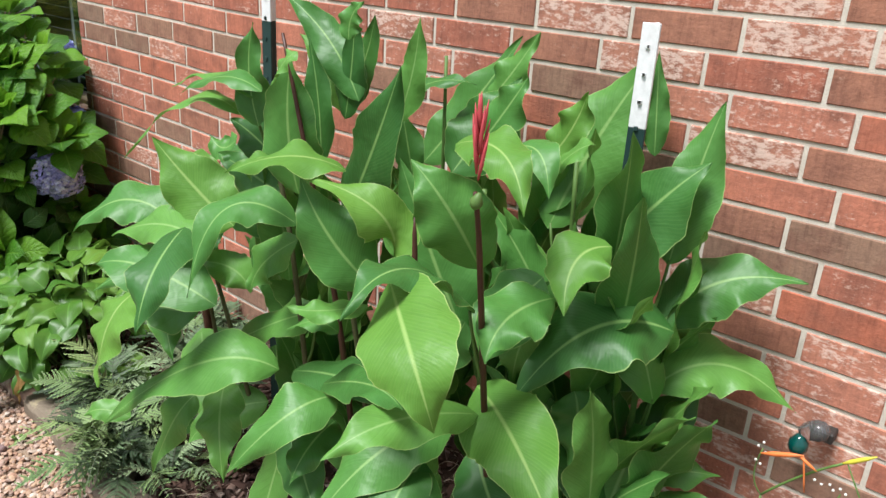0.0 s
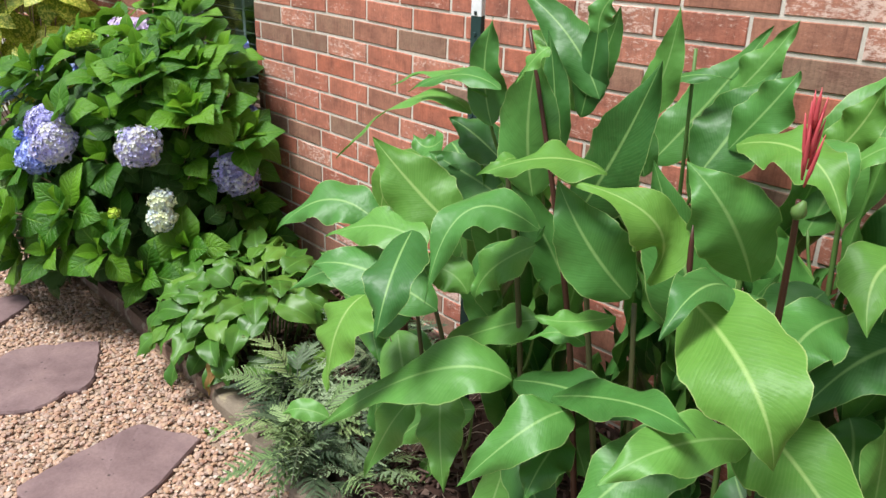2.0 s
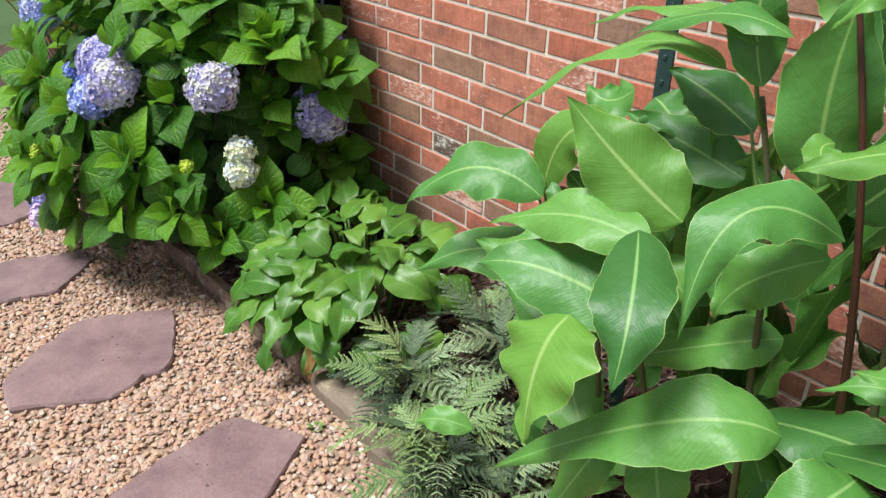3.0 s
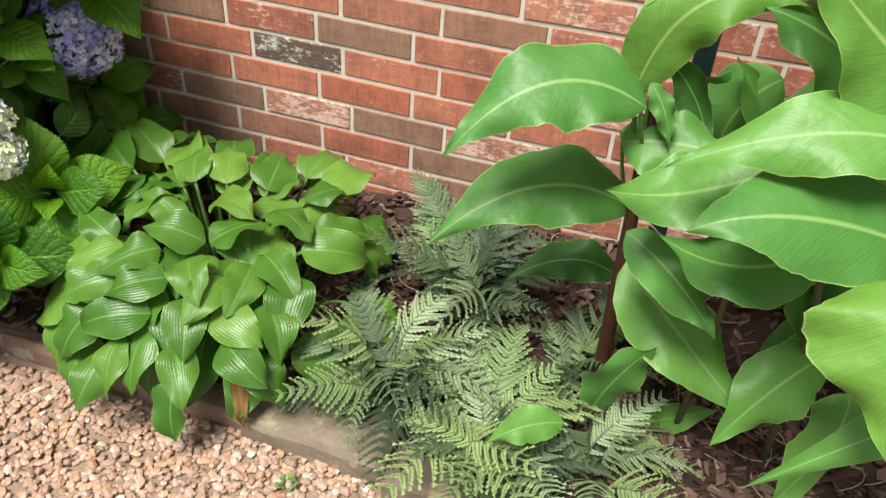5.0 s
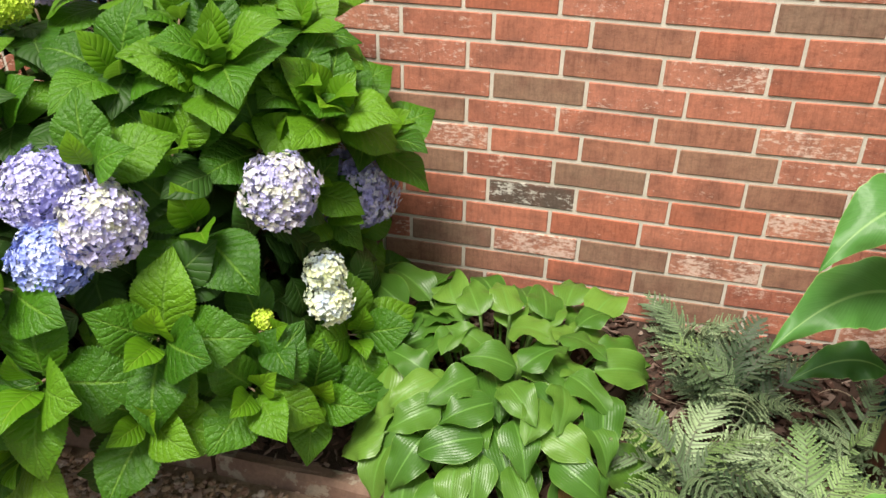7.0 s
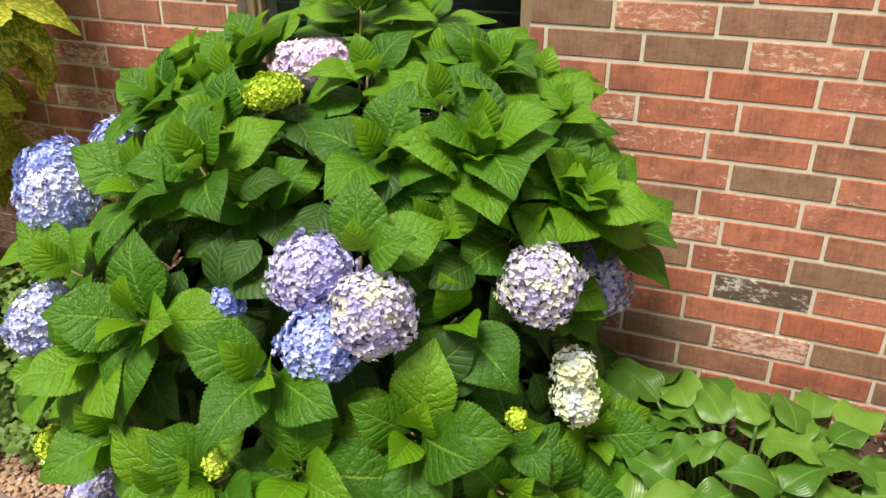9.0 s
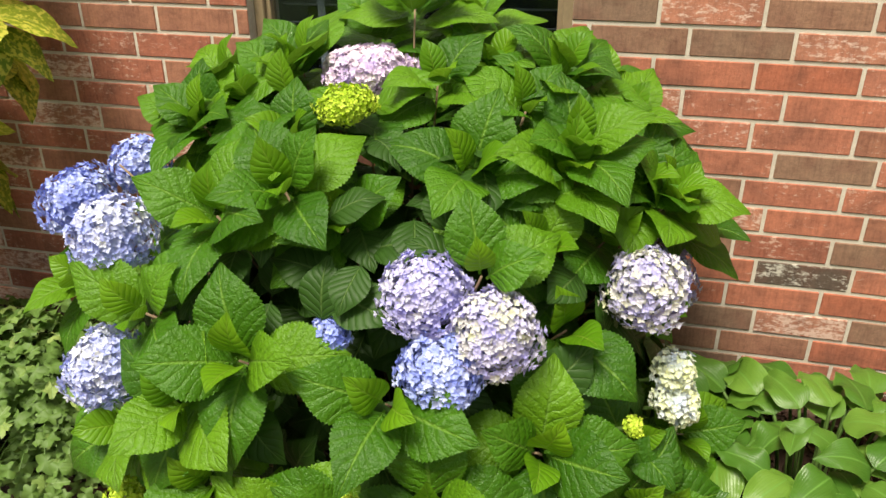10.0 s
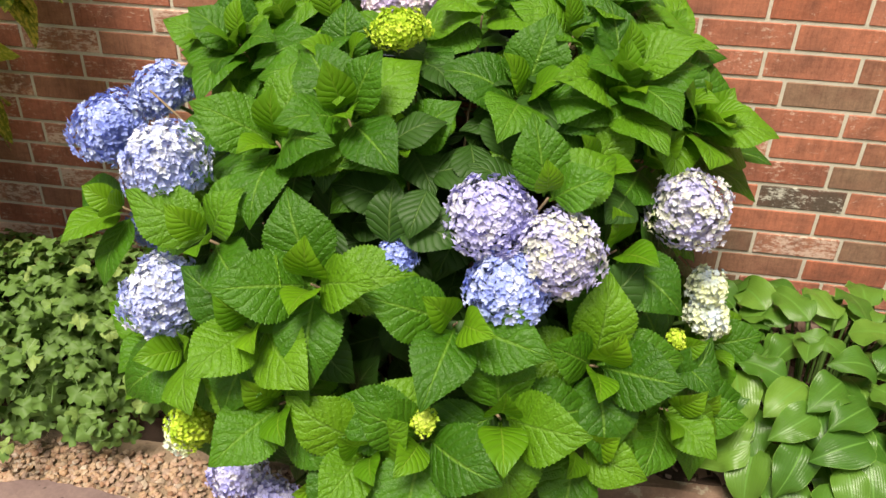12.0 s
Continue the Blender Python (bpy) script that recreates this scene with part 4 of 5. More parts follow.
    hosta_leaf((-0.017, -0.615, 0.347), (-0.098, -0.580, 0.354), 0.07)
    hosta_leaf((0.366, -0.433, 0.348), (0.470, -0.341, 0.294), 0.07)
    hosta_leaf((0.129, -0.566, 0.387), (0.059, -0.547, 0.412), 0.06)
    hosta_leaf((0.255, -0.638, 0.344), (0.244, -0.727, 0.325), 0.07)
    hosta_leaf((0.075, -0.803, 0.217), (0.061, -0.851, 0.178), 0.08)
    hosta_leaf((0.325, -0.735, 0.19), (0.35, -0.785, 0.06), 0.030, HOSTA_DRY)
    for x, y in ((-0.02, -0.28), (0.08, -0.22), (0.18, -0.25), (0.27, -0.22), (0.02, -0.36), (0.14, -0.36), (0.24, -0.34), (-0.10, -0.24), (0.34, -0.26)):
        hosta_leaf((x, y - 0.05, 0.365), (x + rng.uniform(-0.08, 0.08), y + rng.uniform(0.05, 0.10), 0.345), 0.11)
    for i in range(13):
        x = -0.12 + 0.042 * i
        k = i % 3
        hosta_leaf((x, -0.56 - 0.05 * k, 0.33 - 0.06 * k), (x + rng.uniform(-0.05, 0.05), -0.69 - 0.05 * k, 0.23 - 0.07 * k), 0.115)
    for i in range(44):
        a = i * 2.4
        s = 0.18 + 0.72 * ((i * 37) % 44) / 44
        b = HO_C + Vector((0.40 * math.cos(a) * s, 0.40 * math.sin(a) * s, 0.30 * math.sqrt(max(0.05, 1 - s * s)) - 0.03))
        t = HO_C + Vector((0.42 * math.cos(a + 0.15) * (s + 0.28), 0.42 * math.sin(a + 0.15) * (s + 0.28), 0.28 * math.sqrt(max(0.0, 1 - min(1, s + 0.25) ** 2)) - 0.02))
        t.z = max(t.z, 0.07)
        if t.y < -0.06:
            hosta_leaf(b, t, 0.09)


hosta_leaves()


# ---- ferns ----
def frond_mesh(seed, mat, pairs=13):
    """A feathered frond of length one, arching along y."""
    r = random.Random(seed)
    verts, faces, uvs = [], [], []
    arch = r.uniform(0.22, 0.40)

    def spine(s):
        return Vector((0.04 * math.sin(3 * s + seed), s * (1 - 0.08 * s), arch * math.sin(2.5 * s) - 0.26 * s * s))

    for i in range(14):
        s0, s1 = i / 14, (i + 1) / 14
        w = 0.007 * (1 - s0) + 0.002
        k = len(verts)
        for s in (s0, s1):
            p = spine(s)
            verts += [p + Vector((-w, 0, 0.002)), p + Vector((w, 0, 0.002))]
            uvs += [(0.5, s), (0.5, s)]
        faces.append((k, k + 1, k + 3, k + 2))
    for i in range(pairs):
        s = 0.14 + 0.85 * i / pairs
        reach = (0.30 * (1 - s) ** 0.75 * min(1.0, (s - 0.02) / 0.22) + 0.018) * r.uniform(0.85, 1.12)
        for side in (-1, 1):
            root = spine(s)
            if r.random() < 0.05:
                continue
            d = (Vector((side, 0.38 + 0.45 * s + r.uniform(-0.12, 0.12), 0.05 + r.uniform(-0.30, 0.25)))).normalized()
            n = Vector((0, -0.15, 1))
            cross = d.cross(n).normalized()
            steps = max(4, int(11 * reach / 0.3))
            for j in range(steps):
                a0, a1 = j / steps, (j + 1) / steps
                sink = Vector((0, 0.30 * reach, -0.24 * reach))
                c0, c1 = root + d * reach * a0 + sink * a0 * a0, root + d * reach * a1 + sink * a1 * a1
                half = 0.031 * (1 - a0) ** 0.8 * (reach / 0.3) ** 0.5 + 0.003
                for q in (-1, 1):
                    k = len(verts)
                    tipv = c0 + cross * q * half + d * reach / steps * 1.15 + Vector((0, 0, -0.006 + r.uniform(-0.005, 0.005)))
                    verts += [c0, c1, tipv, c0 + cross * q * half * 0.82 + d * reach / steps * 0.1]
                    uvs += [(0.5, s), (0.5, s), (1.0, s), (0.85, s)]
                    faces.append((k, k + 1, k + 2, k + 3) if q > 0 else (k + 3, k + 2, k + 1, k))
    return mesh_of("frond", verts, faces, mat, uvs, False)


FROND_SILVER = [frond_mesh(s, FERN_SILVER) for s in (1, 2, 3, 4)]
FROND_BRIGHT = [frond_mesh(s, FERN_BRIGHT) for s in (5, 6)]


def fern(place, spread, fronds, bright, label):
    f = thing("painted_fern", place, label, "fern", "ferns in the bed")
    for i in range(fronds):
        a = i * 2.39996 + rng.uniform(-0.3, 0.3)
        ring = (i + 0.5) / fronds
        rise = 1.0 - 1.0 * ring + rng.uniform(-0.15, 0.15)
        d = Vector((math.cos(a), math.sin(a), rise)).normalized()
        if place[1] + d.y * spread > -0.03:
            d.y *= 0.35
        size = spread * rng.uniform(0.5, 1.08)
        up = Vector((-d.x * 0.6 + rng.uniform(-0.5, 0.5), -d.y * 0.6 + rng.uniform(-0.5, 0.5), 1))
        pool = FROND_BRIGHT if (rng.random() < bright) else FROND_SILVER
        m = lay(Vector((rng.uniform(-0.03, 0.03), rng.uniform(-0.03, 0.03), 0)), d, up) @ Matrix.Diagonal((size, size, size, 1))
        child("frond", rng.choice(pool), f, m)


fern((0.60, -0.58, 0.08), 0.31, 25, 0.25, "silver-green painted fern beside the hosta")
fern((0.84, -0.68, 0.07), 0.31, 24, 0.45, "yellow-green and silver fern spilling over the edging")
fern((0.92, -0.77, 0.07), 0.28, 20, 0.45, "pale green fern over the edging stones")
fern((0.72, -0.30, 0.13), 0.33, 25, 0.05, "grey silver fern with dark purple ribs")
fern((0.98, -0.42, 0.10), 0.26, 16, 0.05, "small grey fern beside the canna stalks")
fern((1.08, -0.66, 0.07), 0.23, 17, 0.2, "low silver fern at the edge of the mulch")
fern((0.62, -0.14, 0.17), 0.26, 16, 0.0, "dark grey fern against the wall")


# ---- canna ----
canna = thing("canna_clump", (1.9, -0.45, 0.12), "tall canna clump with broad green leaves and red stems", "plant")
CA_AT = canna.location.copy()
STALKS = []


def lance(v):
    if v > 0.995:
        return 0.0
    return max(0.0, math.sin(math.pi * v ** 0.72)) ** 0.86 * (1 - 0.42 * max(0.0, v - 0.62) / 0.38)


def stalk(points, r0, r1, mat=None, label=""):
    pts = [Vector(p) for p in points]
    line = []
    for i in range(len(pts) - 1):
        line += [pts[i].lerp(pts[i + 1], k / 5) for k in range(5)]
    line.append(pts[-1])
    for _ in range(3):
        line = [line[0]] + [(line[i - 1] + line[i] * 2 + line[i + 1]) / 4 for i in range(1, len(line) - 1)] + [line[-1]]
    n = len(line)
    v, f = tube([p - CA_AT for p in line], [0.62 * (r0 + (r1 - r0) * i / (n - 1)) for i in range(n)], 10)
    child("stalk", mesh_of("stalk", v, f, mat or (STALK_RED if label else STALK_OLIVE)), canna, None, label)
    STALKS.extend(line)


def canna_leaf(base, mid, tip, width, face, sway=0.30, brighter=False):
    base, mid, tip = Vector(base), Vector(mid), Vector(tip)
    up = (Vector((0, 0.05, 1)) * (1 - face) + Vector((sway, -0.8, 0.45)) * face).normalized()
    pts = bezier(base - CA_AT, mid - CA_AT, tip - CA_AT, 30)
    v, f, u = blade(pts, up, width * 0.49, lance, 0.20, 0.30, 0.014 if width > 0.08 else 0.007, 2.2 + rng.uniform(-0.7, 0.9), 0.0, 0, 8, rng.uniform(-0.22, 0.22), rng.randrange(9999), 0.12)
    leaf = child("leaf", mesh_of("leaf", v, f, CANNA_YOUNG_LIT if brighter else CANNA_LEAF, u), canna, None, "yellow-green leaf, partly brightened as if lit" if brighter else "")
    goal = Vector((base.x, base.y, base.z - 0.16))
    near = min(STALKS, key=lambda s: (s - goal).length)
    if (near - base).length < 0.15:
        q = bezier(near - CA_AT, (near + base) / 2 - CA_AT + Vector((0, 0, -0.03)), base - CA_AT + (mid - base) * 0.06, 8)
        vv, ff = tube(q, [0.005 - 0.002 * i / 7 for i in range(8)], 7)
        child("petiole", mesh_of("petiole", vv, ff, STALK_GREEN), leaf)


stalk([(2.16, -0.50, 0.10), (2.14, -0.60, 0.80), (2.178, -0.71, 1.18), (2.186, -0.74, 1.26)], 0.013, 0.006, None, "red-brown flower stalk")
stalk([(1.74, -0.50, 0.10), (1.69, -0.55, 0.79), (1.64, -0.60, 1.15), (1.56, -0.60, 1.42)], 0.014, 0.006, None, "dark red-brown stalk")
stalk([(1.55, -0.48, 0.10), (1.52, -0.55, 0.95), (1.45, -0.55, 1.18)], 0.013, 0.008)
stalk([(1.80, -0.48, 0.10), (1.735, -0.55, 0.80), (1.735, -0.60, 1.05)], 0.013, 0.008)
stalk([(1.040, -0.43, 0.10), (1.040, -0.45, 0.25), (1.022, -0.50, 0.86)], 0.032, 0.018, None, "stout red-brown stalk")
stalk([(2.32, -0.28, 0.10), (2.303, -0.28, 0.62), (2.284, -0.25, 1.10)], 0.014, 0.009, STALK_GREEN, "green stalk near the wall")
stalk([(1.80, -0.30, 0.10), (1.77, -0.30, 0.8), (1.75, -0.30, 1.38)], 0.012, 0.006, STALK_GREEN, "green upright stalk")
stalk([(1.40, -0.52, 0.10), (1.35, -0.60, 0.62), (1.24, -0.60, 0.87)], 0.012, 0.008)
stalk([(2.02, -0.40, 0.10), (2.0, -0.42, 0.7), (1.97, -0.42, 1.15)], 0.013, 0.008, STALK_GREEN)
stalk([(2.12, -0.24, 0.10), (2.10, -0.24, 0.7), (2.06, -0.22, 1.2)], 0.013, 0.008, STALK_GREEN)
stalk([(1.22, -0.50, 0.10), (1.22, -0.56, 0.5), (1.20, -0.58, 0.75)], 0.012, 0.008)
stalk([(1.92, -0.56, 0.10), (1.90, -0.60, 0.6), (1.88, -0.62, 0.95)], 0.012, 0.008)


def canna_leaves():
    canna_leaf((2.311, -0.240, 0.900), (2.390, -0.160, 1.004), (2.538, -0.100, 1.030), 0.15, .6)
    canna_leaf((2.321, -0.250, 0.759), (2.426, -0.160, 0.828), (2.574, -0.100, 0.751), 0.15, .5)
    canna_leaf((2.358, -0.280, 0.921), (2.252, -0.420, 0.938), (2.171, -0.550, 0.798), 0.20, .5)
    canna_leaf((2.086, -0.550, 0.795), (2.239, -0.640, 0.787), (2.418, -0.750, 0.724), 0.17, .7, brighter=True)
    canna_leaf((2.082, -0.812, 1.101), (2.253, -0.950, 1.094), (2.305, -0.951, 0.987), 0.155, .9, brighter=True)
    canna_leaf((2.133, -0.649, 1.005), (2.137, -0.833, 1.145), (2.139, -0.974, 1.105), 0.11, .35)
    canna_leaf((1.679, -0.720, 0.729), (1.537, -0.830, 0.728), (1.260, -0.920, 0.484), 0.15, .5)
    canna_leaf((1.779, -0.650, 0.677), (1.758, -0.770, 0.669), (1.667, -0.860, 0.524), 0.13, .6)
    canna_leaf((1.579, -0.600, 0.635), (1.752, -0.600, 0.690), (1.917, -0.620, 0.707), 0.13, .4)
    canna_leaf((2.034, -0.550, 0.690), (1.964, -0.700, 0.649), (1.896, -0.820, 0.497), 0.16, .6)
    canna_leaf((2.020, -0.620, 0.617), (2.027, -0.720, 0.559), (2.034, -0.780, 0.423), 0.19, .8)
    canna_leaf((2.332, -0.330, 0.630), (2.319, -0.360, 0.520), (2.313, -0.400, 0.337), 0.18, .8)
    canna_leaf((2.149, -0.450, 1.022), (2.112, -0.510, 0.943), (2.112, -0.580, 0.866), 0.16, .7)
    canna_leaf((2.258, -0.400, 1.104), (2.230, -0.480, 1.088), (2.259, -0.550, 1.011), 0.13, .5, brighter=True)
    canna_leaf((1.963, -0.450, 0.832), (1.888, -0.480, 1.003), (1.807, -0.500, 1.193), 0.17, .9)
    canna_leaf((1.889, -0.650, 0.974), (1.826, -0.710, 1.078), (1.753, -0.720, 1.183), 0.14, .9)
    canna_leaf((1.899, -0.620, 1.002), (1.941, -0.690, 1.148), (1.769, -0.740, 1.193), 0.11, .6, brighter=True)
    canna_leaf((1.581, -0.580, 1.075), (1.572, -0.600, 1.231), (1.588, -0.600, 1.385), 0.15, 1.)
    canna_leaf((1.817, -0.660, 1.197), (1.745, -0.740, 1.223), (1.629, -0.800, 1.174), 0.10, .3, brighter=True)
    canna_leaf((1.392, -0.620, 0.957), (1.280, -0.650, 1.036), (1.163, -0.680, 1.137), 0.17, .9, brighter=True)
    canna_leaf((1.410, -0.600, 1.223), (1.239, -0.630, 1.232), (0.984, -0.660, 1.042), 0.07, .3)
    canna_leaf((1.455, -0.600, 1.268), (1.330, -0.600, 1.304), (1.131, -0.600, 1.244), 0.05, .3)
    canna_leaf((1.392, -0.750, 0.986), (1.488, -0.890, 0.942), (1.515, -0.950, 0.836), 0.13, .7)
    canna_leaf((1.664, -0.650, 1.041), (1.554, -0.750, 1.072), (1.547, -0.850, 0.897), 0.11, .5)
    canna_leaf((1.589, -0.450, 0.991), (1.713, -0.490, 1.179), (1.800, -0.500, 1.380), 0.16, .9)
    canna_leaf((1.720, -0.420, 1.246), (1.758, -0.420, 1.347), (1.775, -0.420, 1.472), 0.08, .8)
    canna_leaf((1.678, -0.350, 1.276), (1.743, -0.320, 1.325), (1.839, -0.300, 1.330), 0.06, .4)
    canna_leaf((2.051, -0.330, 1.209), (2.102, -0.330, 1.286), (2.129, -0.330, 1.366), 0.09, .8, brighter=True)
    canna_leaf((2.007, -0.220, 1.027), (2.061, -0.130, 1.243), (2.140, -0.080, 1.415), 0.19, .9)
    canna_leaf((2.142, -0.300, 0.953), (2.254, -0.270, 1.137), (2.349, -0.220, 1.256), 0.18, .8)
    canna_leaf((2.306, -0.240, 1.037), (2.315, -0.200, 1.207), (2.332, -0.160, 1.363), 0.12, .7)
    canna_leaf((1.859, -0.310, 1.193), (1.927, -0.310, 1.290), (1.970, -0.300, 1.365), 0.11, .8)
    canna_leaf((1.760, -0.150, 1.261), (1.820, -0.150, 1.335), (1.873, -0.120, 1.438), 0.10, .8)
    canna_leaf((1.991, -0.550, 1.268), (2.132, -0.600, 1.288), (2.220, -0.650, 1.207), 0.10, .6, brighter=True)
    canna_leaf((2.062, -0.450, 1.262), (2.127, -0.470, 1.261), (2.171, -0.500, 1.194), 0.08, .6)
    canna_leaf((2.111, -0.400, 1.215), (2.161, -0.400, 1.268), (2.198, -0.400, 1.285), 0.06, .5)
    canna_leaf((1.446, -0.700, 0.588), (1.517, -0.770, 0.536), (1.566, -0.800, 0.412), 0.12, .8)
    canna_leaf((1.394, -0.750, 0.553), (1.378, -0.810, 0.489), (1.322, -0.840, 0.330), 0.10, .7)
    canna_leaf((1.665, -0.700, 0.526), (1.656, -0.750, 0.367), (1.642, -0.780, 0.230), 0.11, .8)
    canna_leaf((1.648, -0.650, 0.574), (1.738, -0.710, 0.503), (1.842, -0.750, 0.440), 0.13, .8)
    canna_leaf((2.222, -0.400, 0.778), (2.250, -0.420, 0.717), (2.262, -0.450, 0.619), 0.12, .8)
    canna_leaf((2.302, -0.250, 0.590), (2.346, -0.200, 0.663), (2.390, -0.150, 0.761), 0.14, .7)
    canna_leaf((2.302, -0.200, 0.511), (2.387, -0.170, 0.544), (2.469, -0.140, 0.556), 0.09, .5)
    canna_leaf((2.344, -0.220, 0.456), (2.424, -0.200, 0.498), (2.511, -0.180, 0.509), 0.06, .5)
    canna_leaf((2.099, -0.550, 0.650), (2.172, -0.600, 0.601), (2.259, -0.620, 0.522), 0.14, .8)
    canna_leaf((2.007, -0.500, 0.891), (1.967, -0.500, 0.809), (1.919, -0.500, 0.731), 0.10, .8)
    canna_leaf((2.145, -0.400, 0.945), (2.118, -0.450, 0.875), (2.103, -0.450, 0.748), 0.12, .8)
    canna_leaf((2.290, -0.250, 0.828), (2.233, -0.250, 0.757), (2.170, -0.250, 0.694), 0.09, .6)
    canna_leaf((1.822, -0.680, 0.858), (1.774, -0.700, 0.874), (1.704, -0.720, 0.836), 0.05, .4)
    canna_leaf((1.420, -0.600, 0.796), (1.358, -0.620, 0.844), (1.239, -0.650, 0.824), 0.10, .8)
    canna_leaf((1.650, -0.640, 1.003), (1.538, -0.650, 0.913), (1.503, -0.660, 0.833), 0.10, .8)
    canna_leaf((1.560, -0.500, 0.750), (1.441, -0.550, 0.693), (1.200, -0.550, 0.518), 0.10, .7)
    canna_leaf((1.566, -0.500, 1.126), (1.554, -0.500, 1.278), (1.524, -0.500, 1.408), 0.07, .8)
    canna_leaf((1.534, -0.400, 1.226), (1.485, -0.400, 1.324), (1.374, -0.400, 1.390), 0.10, .8)
    canna_leaf((1.588, -0.450, 1.228), (1.607, -0.450, 1.342), (1.615, -0.450, 1.461), 0.08, .9)
    canna_leaf((2.170, -0.080, 1.206), (2.153, -0.070, 1.312), (2.135, -0.060, 1.425), 0.06, .9)
    canna_leaf((2.334, -0.100, 0.762), (2.334, -0.090, 0.844), (2.328, -0.080, 0.922), 0.08, .9)
    canna_leaf((1.667, -0.300, 1.087), (1.645, -0.300, 1.165), (1.623, -0.300, 1.243), 0.08, .9)
    canna_leaf((1.013, -0.550, 0.847), (0.863, -0.612, 0.888), (0.732, -0.700, 0.777), 0.155, .6)
    canna_leaf((1.030, -0.470, 0.606), (0.859, -0.540, 0.657), (0.694, -0.650, 0.559), 0.155, .6)
    canna_leaf((1.031, -0.360, 0.359), (0.925, -0.380, 0.390), (0.806, -0.420, 0.329), 0.10, .6)
    canna_leaf((1.039, -0.500, 0.510), (1.165, -0.576, 0.427), (1.306, -0.650, 0.339), 0.165, .8)
    canna_leaf((1.039, -0.580, 0.177), (1.074, -0.606, 0.319), (1.125, -0.620, 0.431), 0.10, .8)
    canna_leaf((0.987, -0.520, 0.842), (1.056, -0.520, 1.008), (1.207, -0.500, 1.019), 0.12, 0.8, brighter=True)
    canna_leaf((0.977, -0.460, 0.749), (1.070, -0.480, 0.756), (1.158, -0.520, 0.775), 0.09, 0.7)
    canna_leaf((1.010, -0.520, 0.876), (1.042, -0.540, 0.839), (1.062, -0.550, 0.782), 0.04, 0.8)
    canna_leaf((1.180, -0.340, 0.839), (1.152, -0.340, 0.765), (1.117, -0.340, 0.664), 0.13, 0.8)
    canna_leaf((1.415, -0.550, 0.451), (1.325, -0.640, 0.413), (1.251, -0.700, 0.306), 0.13, .7)
    canna_leaf((1.035, -0.500, 0.903), (1.087, -0.480, 0.838), (1.123, -0.500, 0.767), 0.07, .7)
    canna_leaf((1.117, -0.500, 0.067), (1.207, -0.500, 0.132), (1.290, -0.500, 0.191), 0.07, .6)
    canna_leaf((0.997, -0.720, 0.284), (0.929, -0.770, 0.302), (0.873, -0.800, 0.267), 0.07, 0.7)
    canna_leaf((1.193, -0.350, 0.459), (1.198, -0.350, 0.385), (1.185, -0.350, 0.336), 0.09, .8)
    canna_leaf((0.984, -0.520, 0.764), (1.069, -0.530, 0.786), (1.159, -0.540, 0.785), 0.13, .7)
    canna_leaf((1.214, -0.620, 0.830), (1.098, -0.670, 0.787), (0.982, -0.720, 0.795), 0.13, .6)
    canna_leaf((1.424, -0.700, 0.785), (1.236, -0.770, 0.847), (1.096, -0.820, 0.822), 0.165, .6)
    canna_leaf((1.296, -0.660, 0.727), (1.192, -0.700, 0.699), (1.072, -0.720, 0.737), 0.13, .6)
    canna_leaf((1.026, -0.600, 0.648), (1.122, -0.660, 0.614), (1.198, -0.690, 0.540), 0.10, .8)
    canna_leaf((1.351, -0.850, 0.846), (1.357, -0.930, 0.791), (1.382, -0.980, 0.665), 0.22, .9, -0.25, brighter=True)
    canna_leaf((1.373, -0.450, 0.878), (1.238, -0.500, 0.980), (1.139, -0.520, 1.016), 0.15, .7)
    canna_leaf((1.108, -0.400, 1.081), (1.042, -0.400, 1.042), (0.983, -0.400, 1.066), 0.10, .7)
    canna_leaf((1.221, -0.350, 0.846), (1.163, -0.360, 0.778), (1.149, -0.370, 0.686), 0.14, .8)
    canna_leaf((1.381, -0.400, 0.825), (1.331, -0.420, 0.783), (1.290, -0.440, 0.730), 0.10, .6)
    canna_leaf((1.190, -0.450, 1.094), (1.241, -0.470, 1.078), (1.306, -0.500, 1.039), 0.12, .6)
    canna_leaf((1.632, -0.450, 1.275), (1.534, -0.450, 1.396), (1.383, -0.450, 1.482), 0.10, .9)
    canna_leaf((1.650, -0.500, 1.411), (1.657, -0.500, 1.458), (1.692, -0.500, 1.493), 0.06, .9)
    canna_leaf((1.524, -0.400, 1.226), (1.593, -0.400, 1.348), (1.626, -0.400, 1.458), 0.08, .9)
    canna_leaf((1.630, -0.620, 1.393), (1.610, -0.640, 1.369), (1.569, -0.640, 1.317), 0.05, .5)
    canna_leaf((1.635, -0.700, 1.192), (1.636, -0.740, 1.187), (1.685, -0.780, 1.164), 0.05, .6, brighter=True)
    canna_leaf((1.472, -0.600, 1.209), (1.443, -0.600, 1.320), (1.461, -0.600, 1.431), 0.09, .9)
    canna_leaf((1.512, -0.620, 1.294), (1.402, -0.640, 1.312), (1.269, -0.660, 1.256), 0.06, .4)
    canna_leaf((1.426, -0.500, 1.015), (1.298, -0.500, 1.046), (1.160, -0.500, 1.070), 0.12, .9)
    canna_leaf((1.436, -0.520, 1.108), (1.343, -0.520, 1.154), (1.256, -0.520, 1.177), 0.10, .9)
    canna_leaf((1.385, -0.700, 0.933), (1.231, -0.720, 0.942), (1.054, -0.750, 0.867), 0.12, .6)
    canna_leaf((1.581, -0.600, 0.950), (1.475, -0.600, 0.893), (1.488, -0.620, 0.822), 0.08, .8)
    canna_leaf((1.628, -0.220, 1.096), (1.721, -0.160, 1.250), (1.811, -0.100, 1.420), 0.14, 0.9)
